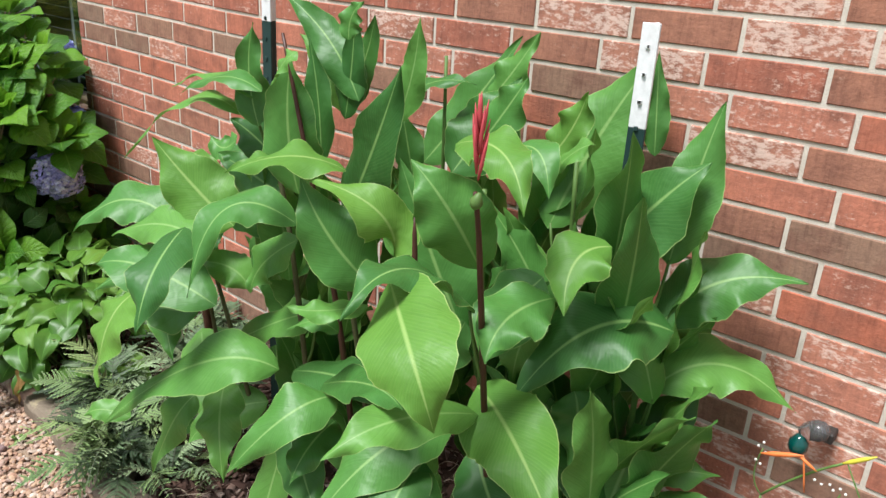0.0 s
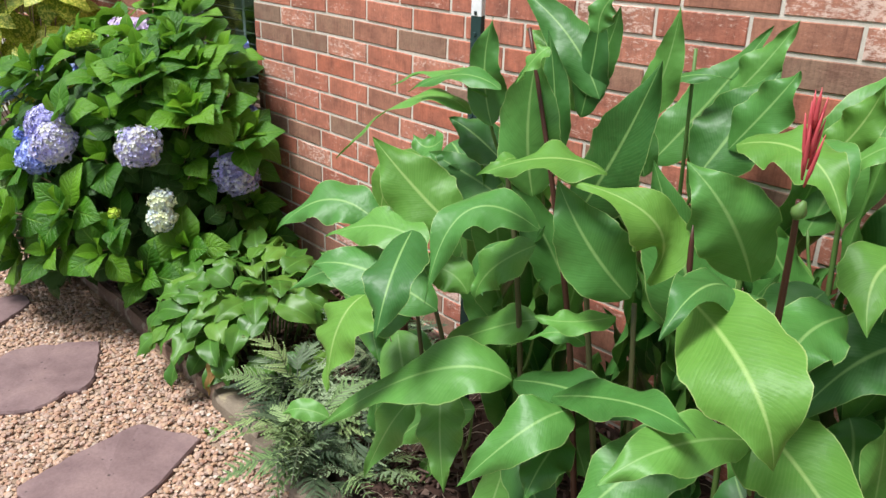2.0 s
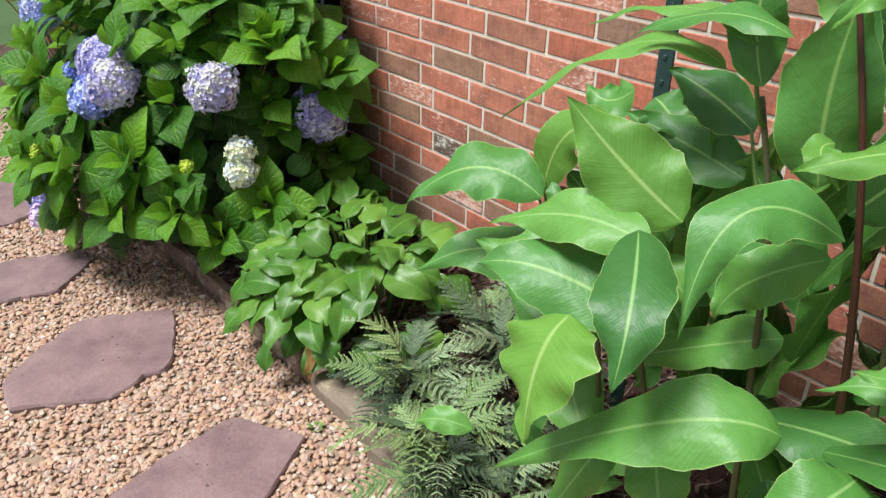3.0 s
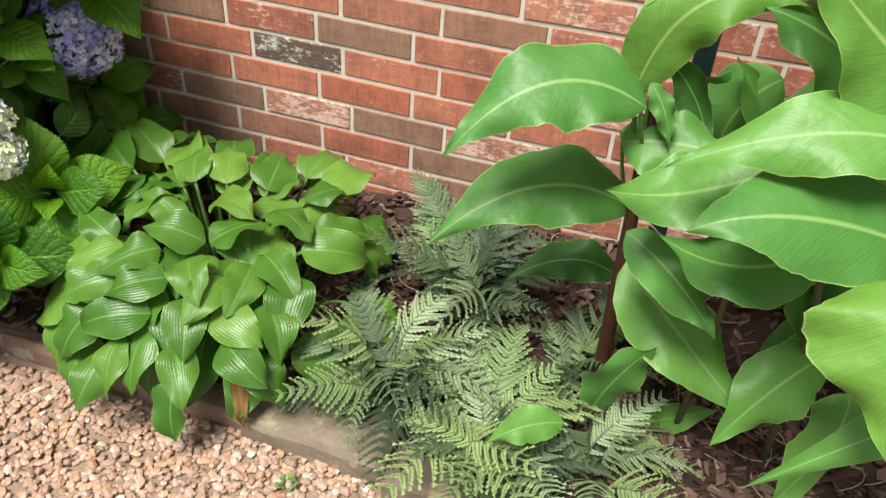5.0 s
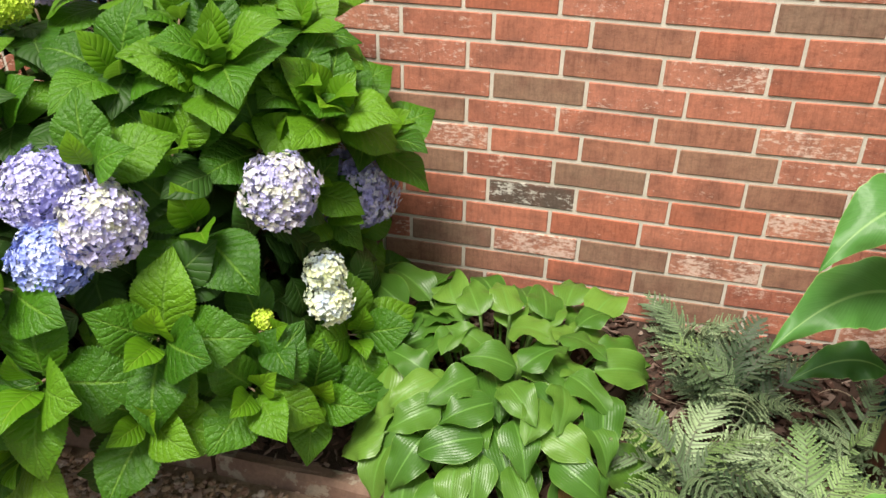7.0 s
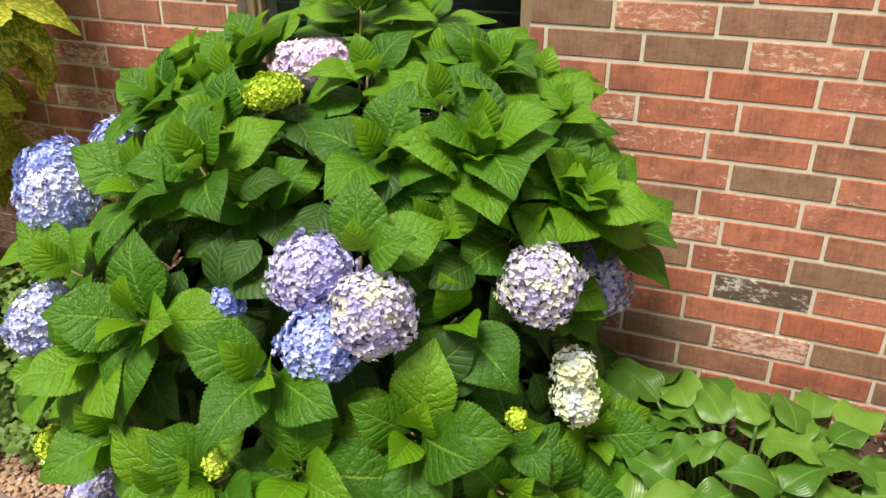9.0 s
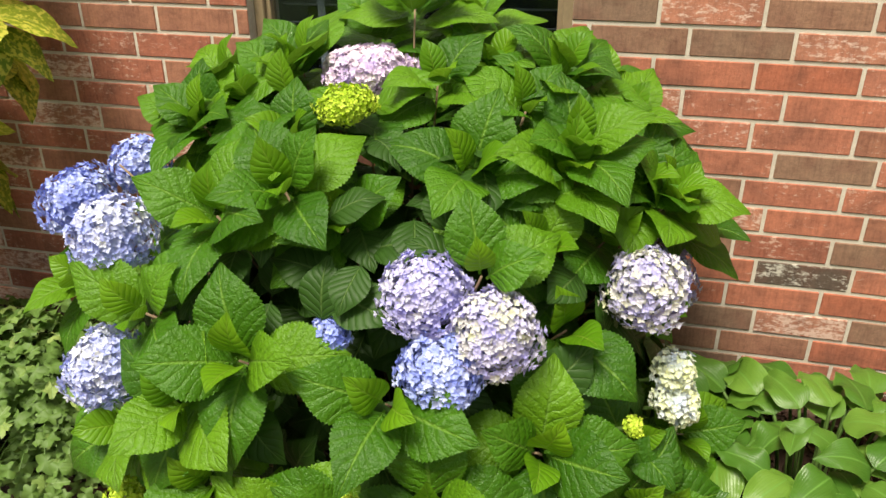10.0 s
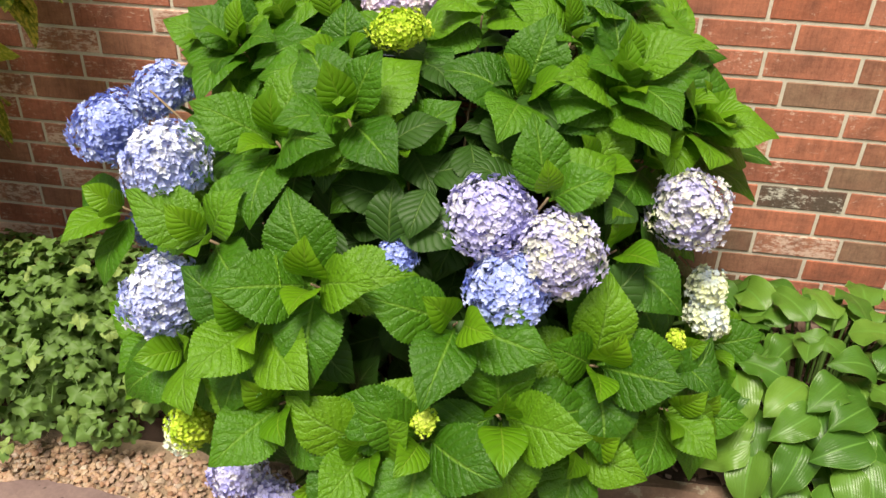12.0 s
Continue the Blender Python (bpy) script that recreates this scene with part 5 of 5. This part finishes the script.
    canna_leaf((1.818, -0.340, 1.135), (1.857, -0.270, 1.245), (1.889, -0.200, 1.345), 0.17, 0.9)
    canna_leaf((2.048, -0.520, 1.025), (2.025, -0.600, 1.159), (1.944, -0.620, 1.241), 0.15, 0.9)
    canna_leaf((1.701, -0.620, 0.659), (1.965, -0.740, 0.827), (2.148, -0.840, 0.898), 0.09, 0.6)
    canna_leaf((2.143, -0.620, 0.787), (2.093, -0.800, 0.834), (2.038, -0.920, 0.784), 0.11, 0.6)
    canna_leaf((1.753, -0.620, 0.588), (1.775, -0.720, 0.577), (1.780, -0.780, 0.511), 0.11, 0.7)
    canna_leaf((1.844, -0.620, 0.910), (1.812, -0.720, 0.919), (1.756, -0.760, 0.922), 0.06, 0.5)
    canna_leaf((2.208, -0.500, 1.014), (2.188, -0.620, 1.005), (2.204, -0.700, 0.952), 0.12, 0.8)
    canna_leaf((2.002, -0.620, 0.605), (2.033, -0.720, 0.587), (2.023, -0.760, 0.499), 0.12, 0.8)


canna_leaves()


def inner_canna_leaves():
    """Upright leaves added deep in the clump, filling its gaps and shading them."""
    for i in range(110):
        x, y, z = rng.uniform(1.25, 2.35), rng.uniform(-0.46, -0.14), rng.uniform(0.2, 0.80)
        a = rng.uniform(-1.0, 1.0)
        canna_leaf((x, y, z), (x + 0.10 * a, y - 0.01, z + 0.17), (x + 0.22 * a, y - 0.05, z + 0.32), 0.13, 0.8, rng.choice((-1, 1)) * rng.uniform(0.9, 2.6))


inner_canna_leaves()


def upper_canna_leaves():
    """Upright leaves behind the flower stalk."""
    for i in range(11):
        x, y, z = 1.80 + 0.052 * i, rng.uniform(-0.36, -0.12), rng.uniform(0.70, 0.98)
        a = rng.uniform(-1.0, 1.0)
        canna_leaf((x, y, z), (x + 0.08 * a, y - 0.01, z + 0.18), (x + 0.20 * a, y - 0.06, z + 0.34), 0.13, 0.75, rng.choice((-1, 1)) * rng.uniform(0.9, 2.2))


upper_canna_leaves()


def canna_flower():
    """A spike of narrow red buds over a green pod."""
    root = Vector((2.186, -0.74, 1.245))
    v, f = [], []
    for i in range(11):
        a = i * 2.4
        low = root + Vector((0, 0, 0.035 + 0.008 * i)) + Vector((math.cos(a), math.sin(a), 0)) * 0.003
        lean = 0.014 * (1 - i / 16)
        high = low + Vector((math.cos(a) * lean, math.sin(a) * lean, 0.075 - 0.002 * i))
        vv, ff = tube([(low + (high - low) * s) - CA_AT for s in (0, 0.3, 0.65, 1)], [0.0016, 0.0034, 0.0027, 0.0005], 6)
        k = len(v)
        v += vv
        f += [tuple(j + k for j in q) for q in ff]
    spike = child("flower_spike", mesh_of("flower_spike", v, f, PETAL_RED), canna, None, "narrow spike of closed red buds")
    pts = [root + Vector((0.002 * i, 0, 0.007 * i - 0.012)) - CA_AT for i in range(5)]
    v, f = tube(pts, [0.003, 0.010, 0.011, 0.007, 0.003], 9)
    child("seed_pod", mesh_of("seed_pod", v, f, STALK_GREEN), spike, None, "round green pod")
    # a second bud, still closed in its brown sheath
    v, f = tube([Vector(p) - CA_AT for p in ((2.005, -0.66, 1.04), (2.000, -0.66, 1.08), (1.997, -0.66, 1.12), (1.995, -0.66, 1.15))], [0.003, 0.0055, 0.0045, 0.001], 7)
    child("closed_bud", mesh_of("closed_bud", v, f, STALK_RED), canna, None, "brown closed bud")


canna_flower()


def dry_stem(points, label):
    pts = bezier(*[Vector(p) - CA_AT for p in points], 12)
    v, f = tube(pts, [0.0014] * 12, 5)
    child("dry_stem", mesh_of("dry_stem", v, f, STRAW), canna, None, label)


dry_stem(((1.007, -0.560, 0.688), (1.112, -0.620, 0.644), (1.208, -0.660, 0.601)), "thin pale dry stem caught in the leaves")


# ---- posts ----
def fence_post(x, y, z_top, z_white, lean, label):
    """A steel T-post: a flat face, a stem behind it and studs on the face."""
    t = thing("fence_post", (x, y, 0.1), label, "post", "steel posts by the wall")
    t.matrix_basis = pose(x, y, 0.1, 0, lean, 0)
    for name, z0, z1, mat in (("painted_top", z_white, z_top, POST_WHITE), ("post_body", -0.15, z_white, POST_GREEN)):
        bm = bmesh.new()
        box(bm, (-0.019, -0.003, z0 - 0.1), (0.019, 0.003, z1 - 0.1), 0.001)
        box(bm, (-0.0025, 0.0031, z0 - 0.1), (0.0025, 0.030, z1 - 0.1), 0.001)
        part(name, bm, mat, t)
    z, k = 0.10, 0
    while z < z_top - 0.12:
        bm = bmesh.new()
        box(bm, (-0.005, -0.0065, z), (0.004, -0.0031, z + 0.010), 0.0012)
        part("stud", bm, POST_WHITE if z + 0.1 > z_white + 0.02 else POST_GREEN, t)
        if z + 0.1 > z_white:
            bm = bmesh.new()
            box(bm, (-0.004 + 0.002 * (k % 3), -0.0085, z + 0.002), (0.003, -0.0066, z + 0.008), 0.0004)
            part("worn_spot", bm, POST_SPOT, t)
        z, k = z + 0.054, k + 1


fence_post(2.183, -0.20, 1.491, 1.286, -0.3, "green steel post with a white painted top")
fence_post(1.09, -0.275, 1.60, 1.385, 0.0, "dark green steel post with a white painted top")


# ---- ornament and lily by the wall ----
def glass_ornament():
    o = thing("garden_ornament", (2.615, -0.04, 0.655), "clear plastic and teal glass ornament fixed to the wall", "ornament")
    prof = [(0.0, -0.024), (0.014, -0.020), (0.021, -0.008), (0.020, 0.008), (0.012, 0.018), (0.008, 0.024)]
    v, f = tube([Vector((-0.03, 0, 0.0)) + Vector((0, -0.01, h)) for _, h in prof], [max(0.002, q) for q, _ in prof], 12)
    child("teal_globe", mesh_of("teal_globe", v, f, GREEN_GLASS), o)
    prof = [(0.008, 0.0), (0.015, 0.008), (0.021, 0.022), (0.024, 0.042), (0.020, 0.058), (0.008, 0.066)]
    v, f = tube([Vector((-0.036 + 0.85 * h, 0.0, 0.026 + 0.40 * h)) for _, h in prof], [q for q, _ in prof], 12)
    child("clear_bulb", mesh_of("clear_bulb", v, f, CLEAR_PLASTIC), o)
    bm = bmesh.new()
    box(bm, (-0.012, 0.0, 0.02), (0.03, 0.04, 0.045), 0.003)
    part("bracket", bm, POST_SPOT, o)


glass_ornament()


def lily():
    l = thing("daylily", (2.70, -0.34, 0.12), "thin lily stems with orange and yellow buds", "plant")
    at = l.location - Vector((0.075, 0, 0.025))
    def stem(points, r=0.0028, mat=STALK_GREEN, name="stem"):
        pts = bezier(*[Vector(p) - at for p in points], 9)
        v, f = tube(pts, [r * 0.8] * 9, 6)
        return child(name, mesh_of(name, v, f, mat), l)
    def bud(a, b, r, mat, name="bud"):
        a, b = Vector(a) - at, Vector(b) - at
        v, f = tube([a.lerp(b, s) for s in (0, 0.3, 0.7, 1)], [0.0015, r * 0.62, r * 0.55, 0.001], 7)
        child(name, mesh_of(name, v, f, mat), l)
    stem(((2.56, -0.33, 0.12), (2.53, -0.33, 0.45), (2.52, -0.33, 0.665)))
    stem(((2.52, -0.33, 0.665), (2.575, -0.33, 0.735), (2.635, -0.33, 0.795)))
    stem(((2.52, -0.33, 0.665), (2.50, -0.33, 0.70), (2.505, -0.33, 0.76)), 0.0018)
    stem(((2.66, -0.33, 0.12), (2.63, -0.33, 0.45), (2.645, -0.33, 0.655)))
    stem(((2.645, -0.33, 0.655), (2.71, -0.33, 0.68), (2.80, -0.33, 0.72)), 0.002)
    stem(((2.645, -0.33, 0.655), (2.640, -0.33, 0.70), (2.644, -0.33, 0.735)), 0.0018)
    stem(((2.74, -0.33, 0.12), (2.74, -0.33, 0.52), (2.640, -0.33, 0.800)), 0.0018)
    bud((2.632, -0.33, 0.793), (2.680, -0.33, 0.832), 0.007, PETAL_YELLOW, "yellow_bud")
    bud((2.505, -0.34, 0.755), (2.575, -0.34, 0.785), 0.008, PETAL_ORANGE, "orange_bud")
    bud((2.570, -0.34, 0.780), (2.600, -0.34, 0.765), 0.005, PETAL_ORANGE, "orange_petal")
    bud((2.575, -0.34, 0.782), (2.590, -0.34, 0.715), 0.003, PETAL_ORANGE, "orange_petal")
    for x, z in ((2.497, 0.765), (2.505, 0.775), (2.512, 0.757), (2.498, 0.735), (2.507, 0.730), (2.632, 0.74), (2.642, 0.748), (2.652, 0.742), (2.64, 0.725), (2.60, 0.745), (2.612, 0.742), (2.625, 0.748), (2.70, 0.69), (2.72, 0.70), (2.75, 0.712)):
        bm = bmesh.new()
        bmesh.ops.create_icosphere(bm, subdivisions=1, radius=0.0028)
        b = part("flower_bud", bm, BUD_WHITE, l)
        b.location = Vector((x, -0.335, z)) - at
    for base, mid, tip, w in (((2.60, -0.34, 0.12), (2.47, -0.38, 0.54), (2.70, -0.36, 0.50), 0.013), ((2.64, -0.34, 0.12), (2.58, -0.40, 0.52), (2.54, -0.5, 0.44), 0.015),
                              ((2.70, -0.34, 0.12), (2.70, -0.36, 0.52), (2.80, -0.38, 0.66), 0.016), ((2.62, -0.36, 0.12), (2.52, -0.36, 0.48), (2.36, -0.42, 0.46), 0.016), ((2.66, -0.36, 0.12), (2.66, -0.40, 0.45), (2.63, -0.46, 0.62), 0.012)):
        pts = bezier(Vector(base) - at, Vector(mid) - at, Vector(tip) - at, 16)
        v, f, u = blade(pts, Vector((0, -0.5, 1)), w, lambda s: (1 - s ** 3) * min(1, 0.6 + s), 0.3, 0.0, 0, 1, 0, 0, 4)
        child("leaf", mesh_of("leaf", v, f, LILY_LEAF, u), l)


lily()


# ---- ground cover and speckled shrub ----
def lobed_leaf_mesh(seed):
    """A small scalloped leaf of length one."""
    r = random.Random(seed)
    verts, uvs = [Vector((0, 0.35, 0.03))], [(0.5, 0.4)]
    n = 22
    for i in range(n):
        a = 2 * math.pi * i / n - math.pi / 2
        rad = 0.31 + 0.22 * abs(math.sin(2.5 * (a + math.pi / 2))) + r.uniform(-0.07, 0.07)
        if i == 0:
            rad = 0.12
        verts.append(Vector((math.cos(a) * rad, 0.40 + math.sin(a) * rad, 0.17 * math.sin(3 * a + seed) - 0.16 * rad)))
        uvs.append((0.5 + 0.4 * math.cos(a), 0.5 + 0.5 * math.sin(a)))
    faces = [(0, 1 + i, 1 + (i + 1) % n) for i in range(n)]
    return mesh_of("leaf", verts, faces, COVER_LEAF, uvs)


def ground_cover():
    g = thing("columbine", (-1.95, -0.55, 0.12), "low light green plant with small lobed leaves", "plant")
    at = g.location.copy()
    pool = [lobed_leaf_mesh(s) for s in range(4)]
    centre, radius = Vector((-1.96, -0.52, 0.08)), Vector((0.43, 0.40, 0.36))
    near, deep = 300, 1500
    verts, faces, uvs = [], [], []
    for i in range(near + deep):
        while True:
            d = Vector((rng.gauss(0, 1), rng.gauss(0, 1), abs(rng.gauss(0, 1)))).normalized()
            s = rng.uniform(0.86, 1.06) if i < near else rng.uniform(0.5, 1.05)
            p = centre + Vector((d.x * radius.x, d.y * radius.y, d.z * radius.z)) * s
            p.x += rng.choice((0, 0, -0.35))
            if p.y < -0.05 and p.z > 0.03:
                break
        size = rng.uniform(0.038, 0.060)
        out = (Vector((d.x, d.y, d.z + 0.5)) + Vector((rng.uniform(-0.5, 0.5), rng.uniform(-0.5, 0.5), 0))).normalized()
        flat = (out.orthogonal() + out.cross(Vector((rng.gauss(0, 1), rng.gauss(0, 1), rng.gauss(0, 1))))).normalized()
        m = lay(p - at, flat, out) @ Matrix.Diagonal((size, size, size, 1))
        me = rng.choice(pool)
        if i < near:
            child("leaf", me, g, m)
        else:
            k = len(verts)
            verts += [m @ v.co for v in me.vertices]
            faces += [tuple(j + k for j in q.vertices) for q in me.polygons]
            uvs += [(0.7, 0.5)] * len(me.vertices)
    tagged(child("inner_foliage", mesh_of("inner_foliage", verts, faces, COVER_LEAF, uvs), g), kind="stuff")
    for i in range(40):
        a = rng.uniform(0, 6.3)
        tip = centre + Vector((math.cos(a) * 0.36, math.sin(a) * 0.33, rng.uniform(0.05, 0.25)))
        v, f = tube([q - at for q in bezier(centre + Vector((0, 0, 0.03)), (centre + tip) / 2 + Vector((0, 0, 0.06)), tip, 5)], [0.0015] * 5, 5)
        child("stem", mesh_of("stem", v, f, STALK_GREEN), g)


ground_cover()


def gravel_weed():
    """A seedling between the pebbles."""
    g = thing("weed_seedling", (0.477, -0.845, 0.0), "tiny bright green seedling among the pebbles", "weed")
    pool = [lobed_leaf_mesh(s) for s in (11, 12)]
    for i in range(7):
        a = i * 0.9 + rng.uniform(-0.2, 0.2)
        d = Vector((math.cos(a), math.sin(a), rng.uniform(0.3, 0.9))).normalized()
        size = rng.uniform(0.013, 0.019)
        child("leaf", rng.choice(pool), g, lay(d * 0.012 + Vector((0, 0, 0.010)), d, Vector((-d.x, -d.y, 1.2))) @ Matrix.Diagonal((size, size, size, 1)))
        v, f = tube(bezier(Vector((0, 0, 0)), d * 0.006 + Vector((0, 0, 0.005)), d * 0.013 + Vector((0, 0, 0.010)), 4), [0.0008] * 4, 5)
        child("stem", mesh_of("stem", v, f, STALK_GREEN), g)


gravel_weed()


def aucuba():
    """A shrub with narrow yellow-speckled leaves; its unseen upper shoots are added to shade the wall."""
    g = thing("aucuba", (-2.75, -0.36, 0.12), "shrub with yellow-speckled green leaves, its unseen upper part added for shade", "shrub")
    at = g.location.copy()
    pool = []
    for s in range(4):
        pts = [Vector((0, t, 0.12 * math.sin(2.4 * t) - 0.22 * t * t)) for t in (i / 10 for i in range(11))]
        v, f, u = blade(pts, Vector((0, 0, 1)), 0.29, lambda q: max(0, math.sin(math.pi * q ** 0.9)) ** 0.9, 0.2, 0.1, 0.02, 2, 0.04, 10, 4, 0, s)
        pool.append(mesh_of("leaf", v, f, AUCUBA_LEAF, u))
    shoots = 60
    for i in range(shoots):
        a = i * 2.4
        h = 0.55 + 1.6 * ((i * 13) % shoots) / shoots
        rad = (0.42 + 0.42 * max(0.0, min(1.0, (h - 0.5) / 0.6))) * math.sqrt(max(0.1, 1 - ((h - 1.25) / 1.2) ** 2)) * (0.75 + 0.25 * ((i * 7) % 5) / 4)
        tip = Vector((math.cos(a) * rad, math.sin(a) * min(rad, 0.36), h))
        base = Vector((math.cos(a) * 0.06, math.sin(a) * 0.06, 0))
        v, f = tube(bezier(base, (base + tip) / 2 + Vector((0, 0, 0.1)), tip, 8), [0.006 - 0.0005 * k for k in range(8)], 6)
        child("branch", mesh_of("branch", v, f, TWIG), g)
        out = Vector((math.cos(a), math.sin(a), 0.5)).normalized()
        for k in range(8):
            ang = k * 2.4 + i
            e = out.orthogonal().normalized()
            flat = Matrix.Rotation(ang, 3, out) @ e
            d = (flat + out * rng.uniform(0.0, 0.7) + Vector((0, 0, -0.35))).normalized()
            size = rng.uniform(0.17, 0.23)
            child("leaf", rng.choice(pool), g, lay(tip - out * 0.02 * (k // 2), d, (out + Vector((0, 0, 0.8))).normalized()) @ Matrix.Diagonal((size, size, size, 1)))


aucuba()


# ---- bricks ----
def brick_mesh(length, mat):
    bm = bmesh.new()
    box(bm, (0, 0, 0), (length, 0.05, COURSE - JOINT), 0.0024)
    me = bpy.data.meshes.new("brick")
    bm.to_mesh(me)
    bm.free()
    me.materials.append(mat)
    return me


BRICK_KINDS = {"r": BRICK_RED, "b": BRICK_BROWN, "w": BRICK_WASHED, "g": BRICK_GREY}
# course: kinds of the bricks that start at joints 0, 1, 2 ... of that course
KNOWN = {-4: (-1, "brwb"), -3: (-1, "bbrbr"), -2: (-1, "bwbwb"), -1: (-1, "rrrrr"), 0: (-1, "rgrrw"), 1: (-1, "brbrb"), 2: (-1, "wrbbw"), 3: (-1, "brrbw"),
         4: (-1, "rbwrr"), 5: (-1, "wrbw"), 6: (-2, "wrrbr"), 7: (-1, "rrwr"), 8: (-2, "bbwrw"), 9: (-2, "bwb")}
FAR = {6: (9, "br"), 7: (9, "bb"), 8: (9, "rr"), 9: (8, "rwb"), 10: (8, "wwr"), 11: (8, "wrb"), 12: (9, "ww")}


def bricks():
    cache, rest_v, rest_f, rest_m = {}, [], [], []
    r = random.Random(21)
    parts = 0
    row = -8
    while FIRST + (row + 1) * COURSE < WALL_TOP:
        z = FIRST + row * COURSE + JOINT / 2
        off = (0.0 if row % 2 == 0 else -SHIFT * LENGTH) + {-2: 0.020, 7: -0.014, 9: -0.012}.get(row, 0.0)
        i = int(WALL_L / LENGTH) + 1
        while (i + 1) * LENGTH + off < WALL_R:
            x0, x1 = i * LENGTH + off, (i + 1) * LENGTH + off
            spans = [(x0 + along_wall(VIEW_SLIDE, x0) + JOINT / 2, x1 + along_wall(VIEW_SLIDE, x1) - JOINT / 2)]
            if WIN_B - 0.01 < z < WIN_T - 0.02:
                a, b = spans[0]
                spans = []
                if a < WIN_L - 0.03:
                    spans.append((a, min(b, WIN_L)))
                if b > WIN_R + 0.03:
                    spans.append((max(a, WIN_R), b))
            kind = "rrrrrrrbbbbwwwrrbr"[int(r.random() * 18)]
            for start, kinds in (KNOWN.get(row, (0, "")), FAR.get(row, (0, ""))):
                if start <= i < start + len(kinds):
                    kind = kinds[i - start]
            for a, b in spans:
                size = round(b - a, 3)
                rise_a, rise_b = along_wall(VIEW_RISE, a), along_wall(VIEW_RISE, b)
                if -0.62 < a < 2.9 and 0.10 < z < 1.33 and parts < 300 and not (0.9 < a < 1.9 and z < 0.8):
                    key = (size, kind)
                    if key not in cache:
                        cache[key] = brick_mesh(size, BRICK_KINDS[kind])
                    child("brick", cache[key], wall, pose(a, r.uniform(-0.0012, 0.0012), z + rise_a, 0, -math.degrees(math.atan2(rise_b - rise_a, b - a)), 0))
                    parts += 1
                else:
                    k = len(rest_v)
                    y, e, h = r.uniform(-0.0012, 0.0012), 0.0022, COURSE - JOINT
                    za, zb = z + rise_a, z + rise_b
                    rest_v += [(a, y + e, za), (b, y + e, zb), (b, y + e, zb + h), (a, y + e, za + h), (a + e, y, za + e), (b - e, y, zb + e), (b - e, y, zb + h - e), (a + e, y, za + h - e), (a, 0.05, za), (b, 0.05, zb), (b, 0.05, zb + h), (a, 0.05, za + h)]
                    for q in ((4, 5, 6, 7), (0, 1, 5, 4), (1, 2, 6, 5), (2, 3, 7, 6), (3, 0, 4, 7), (8, 9, 1, 0), (9, 10, 2, 1), (10, 11, 3, 2), (11, 8, 0, 3)):
                        rest_f.append(tuple(j + k for j in q))
                        rest_m.append("rbwg".index(kind))
            i += 1
        row += 1
    me = mesh_of("bricks", rest_v, rest_f, BRICK_FAR[0], smooth=False)
    for mat in BRICK_FAR[1:]:
        me.materials.append(mat)
    me.polygons.foreach_set("material_index", rest_m)
    tagged(child("bricks", me, wall), kind="stuff")


BRICK_FAR = [BRICK_RED, BRICK_BROWN, BRICK_WASHED, BRICK_GREY]
bricks()
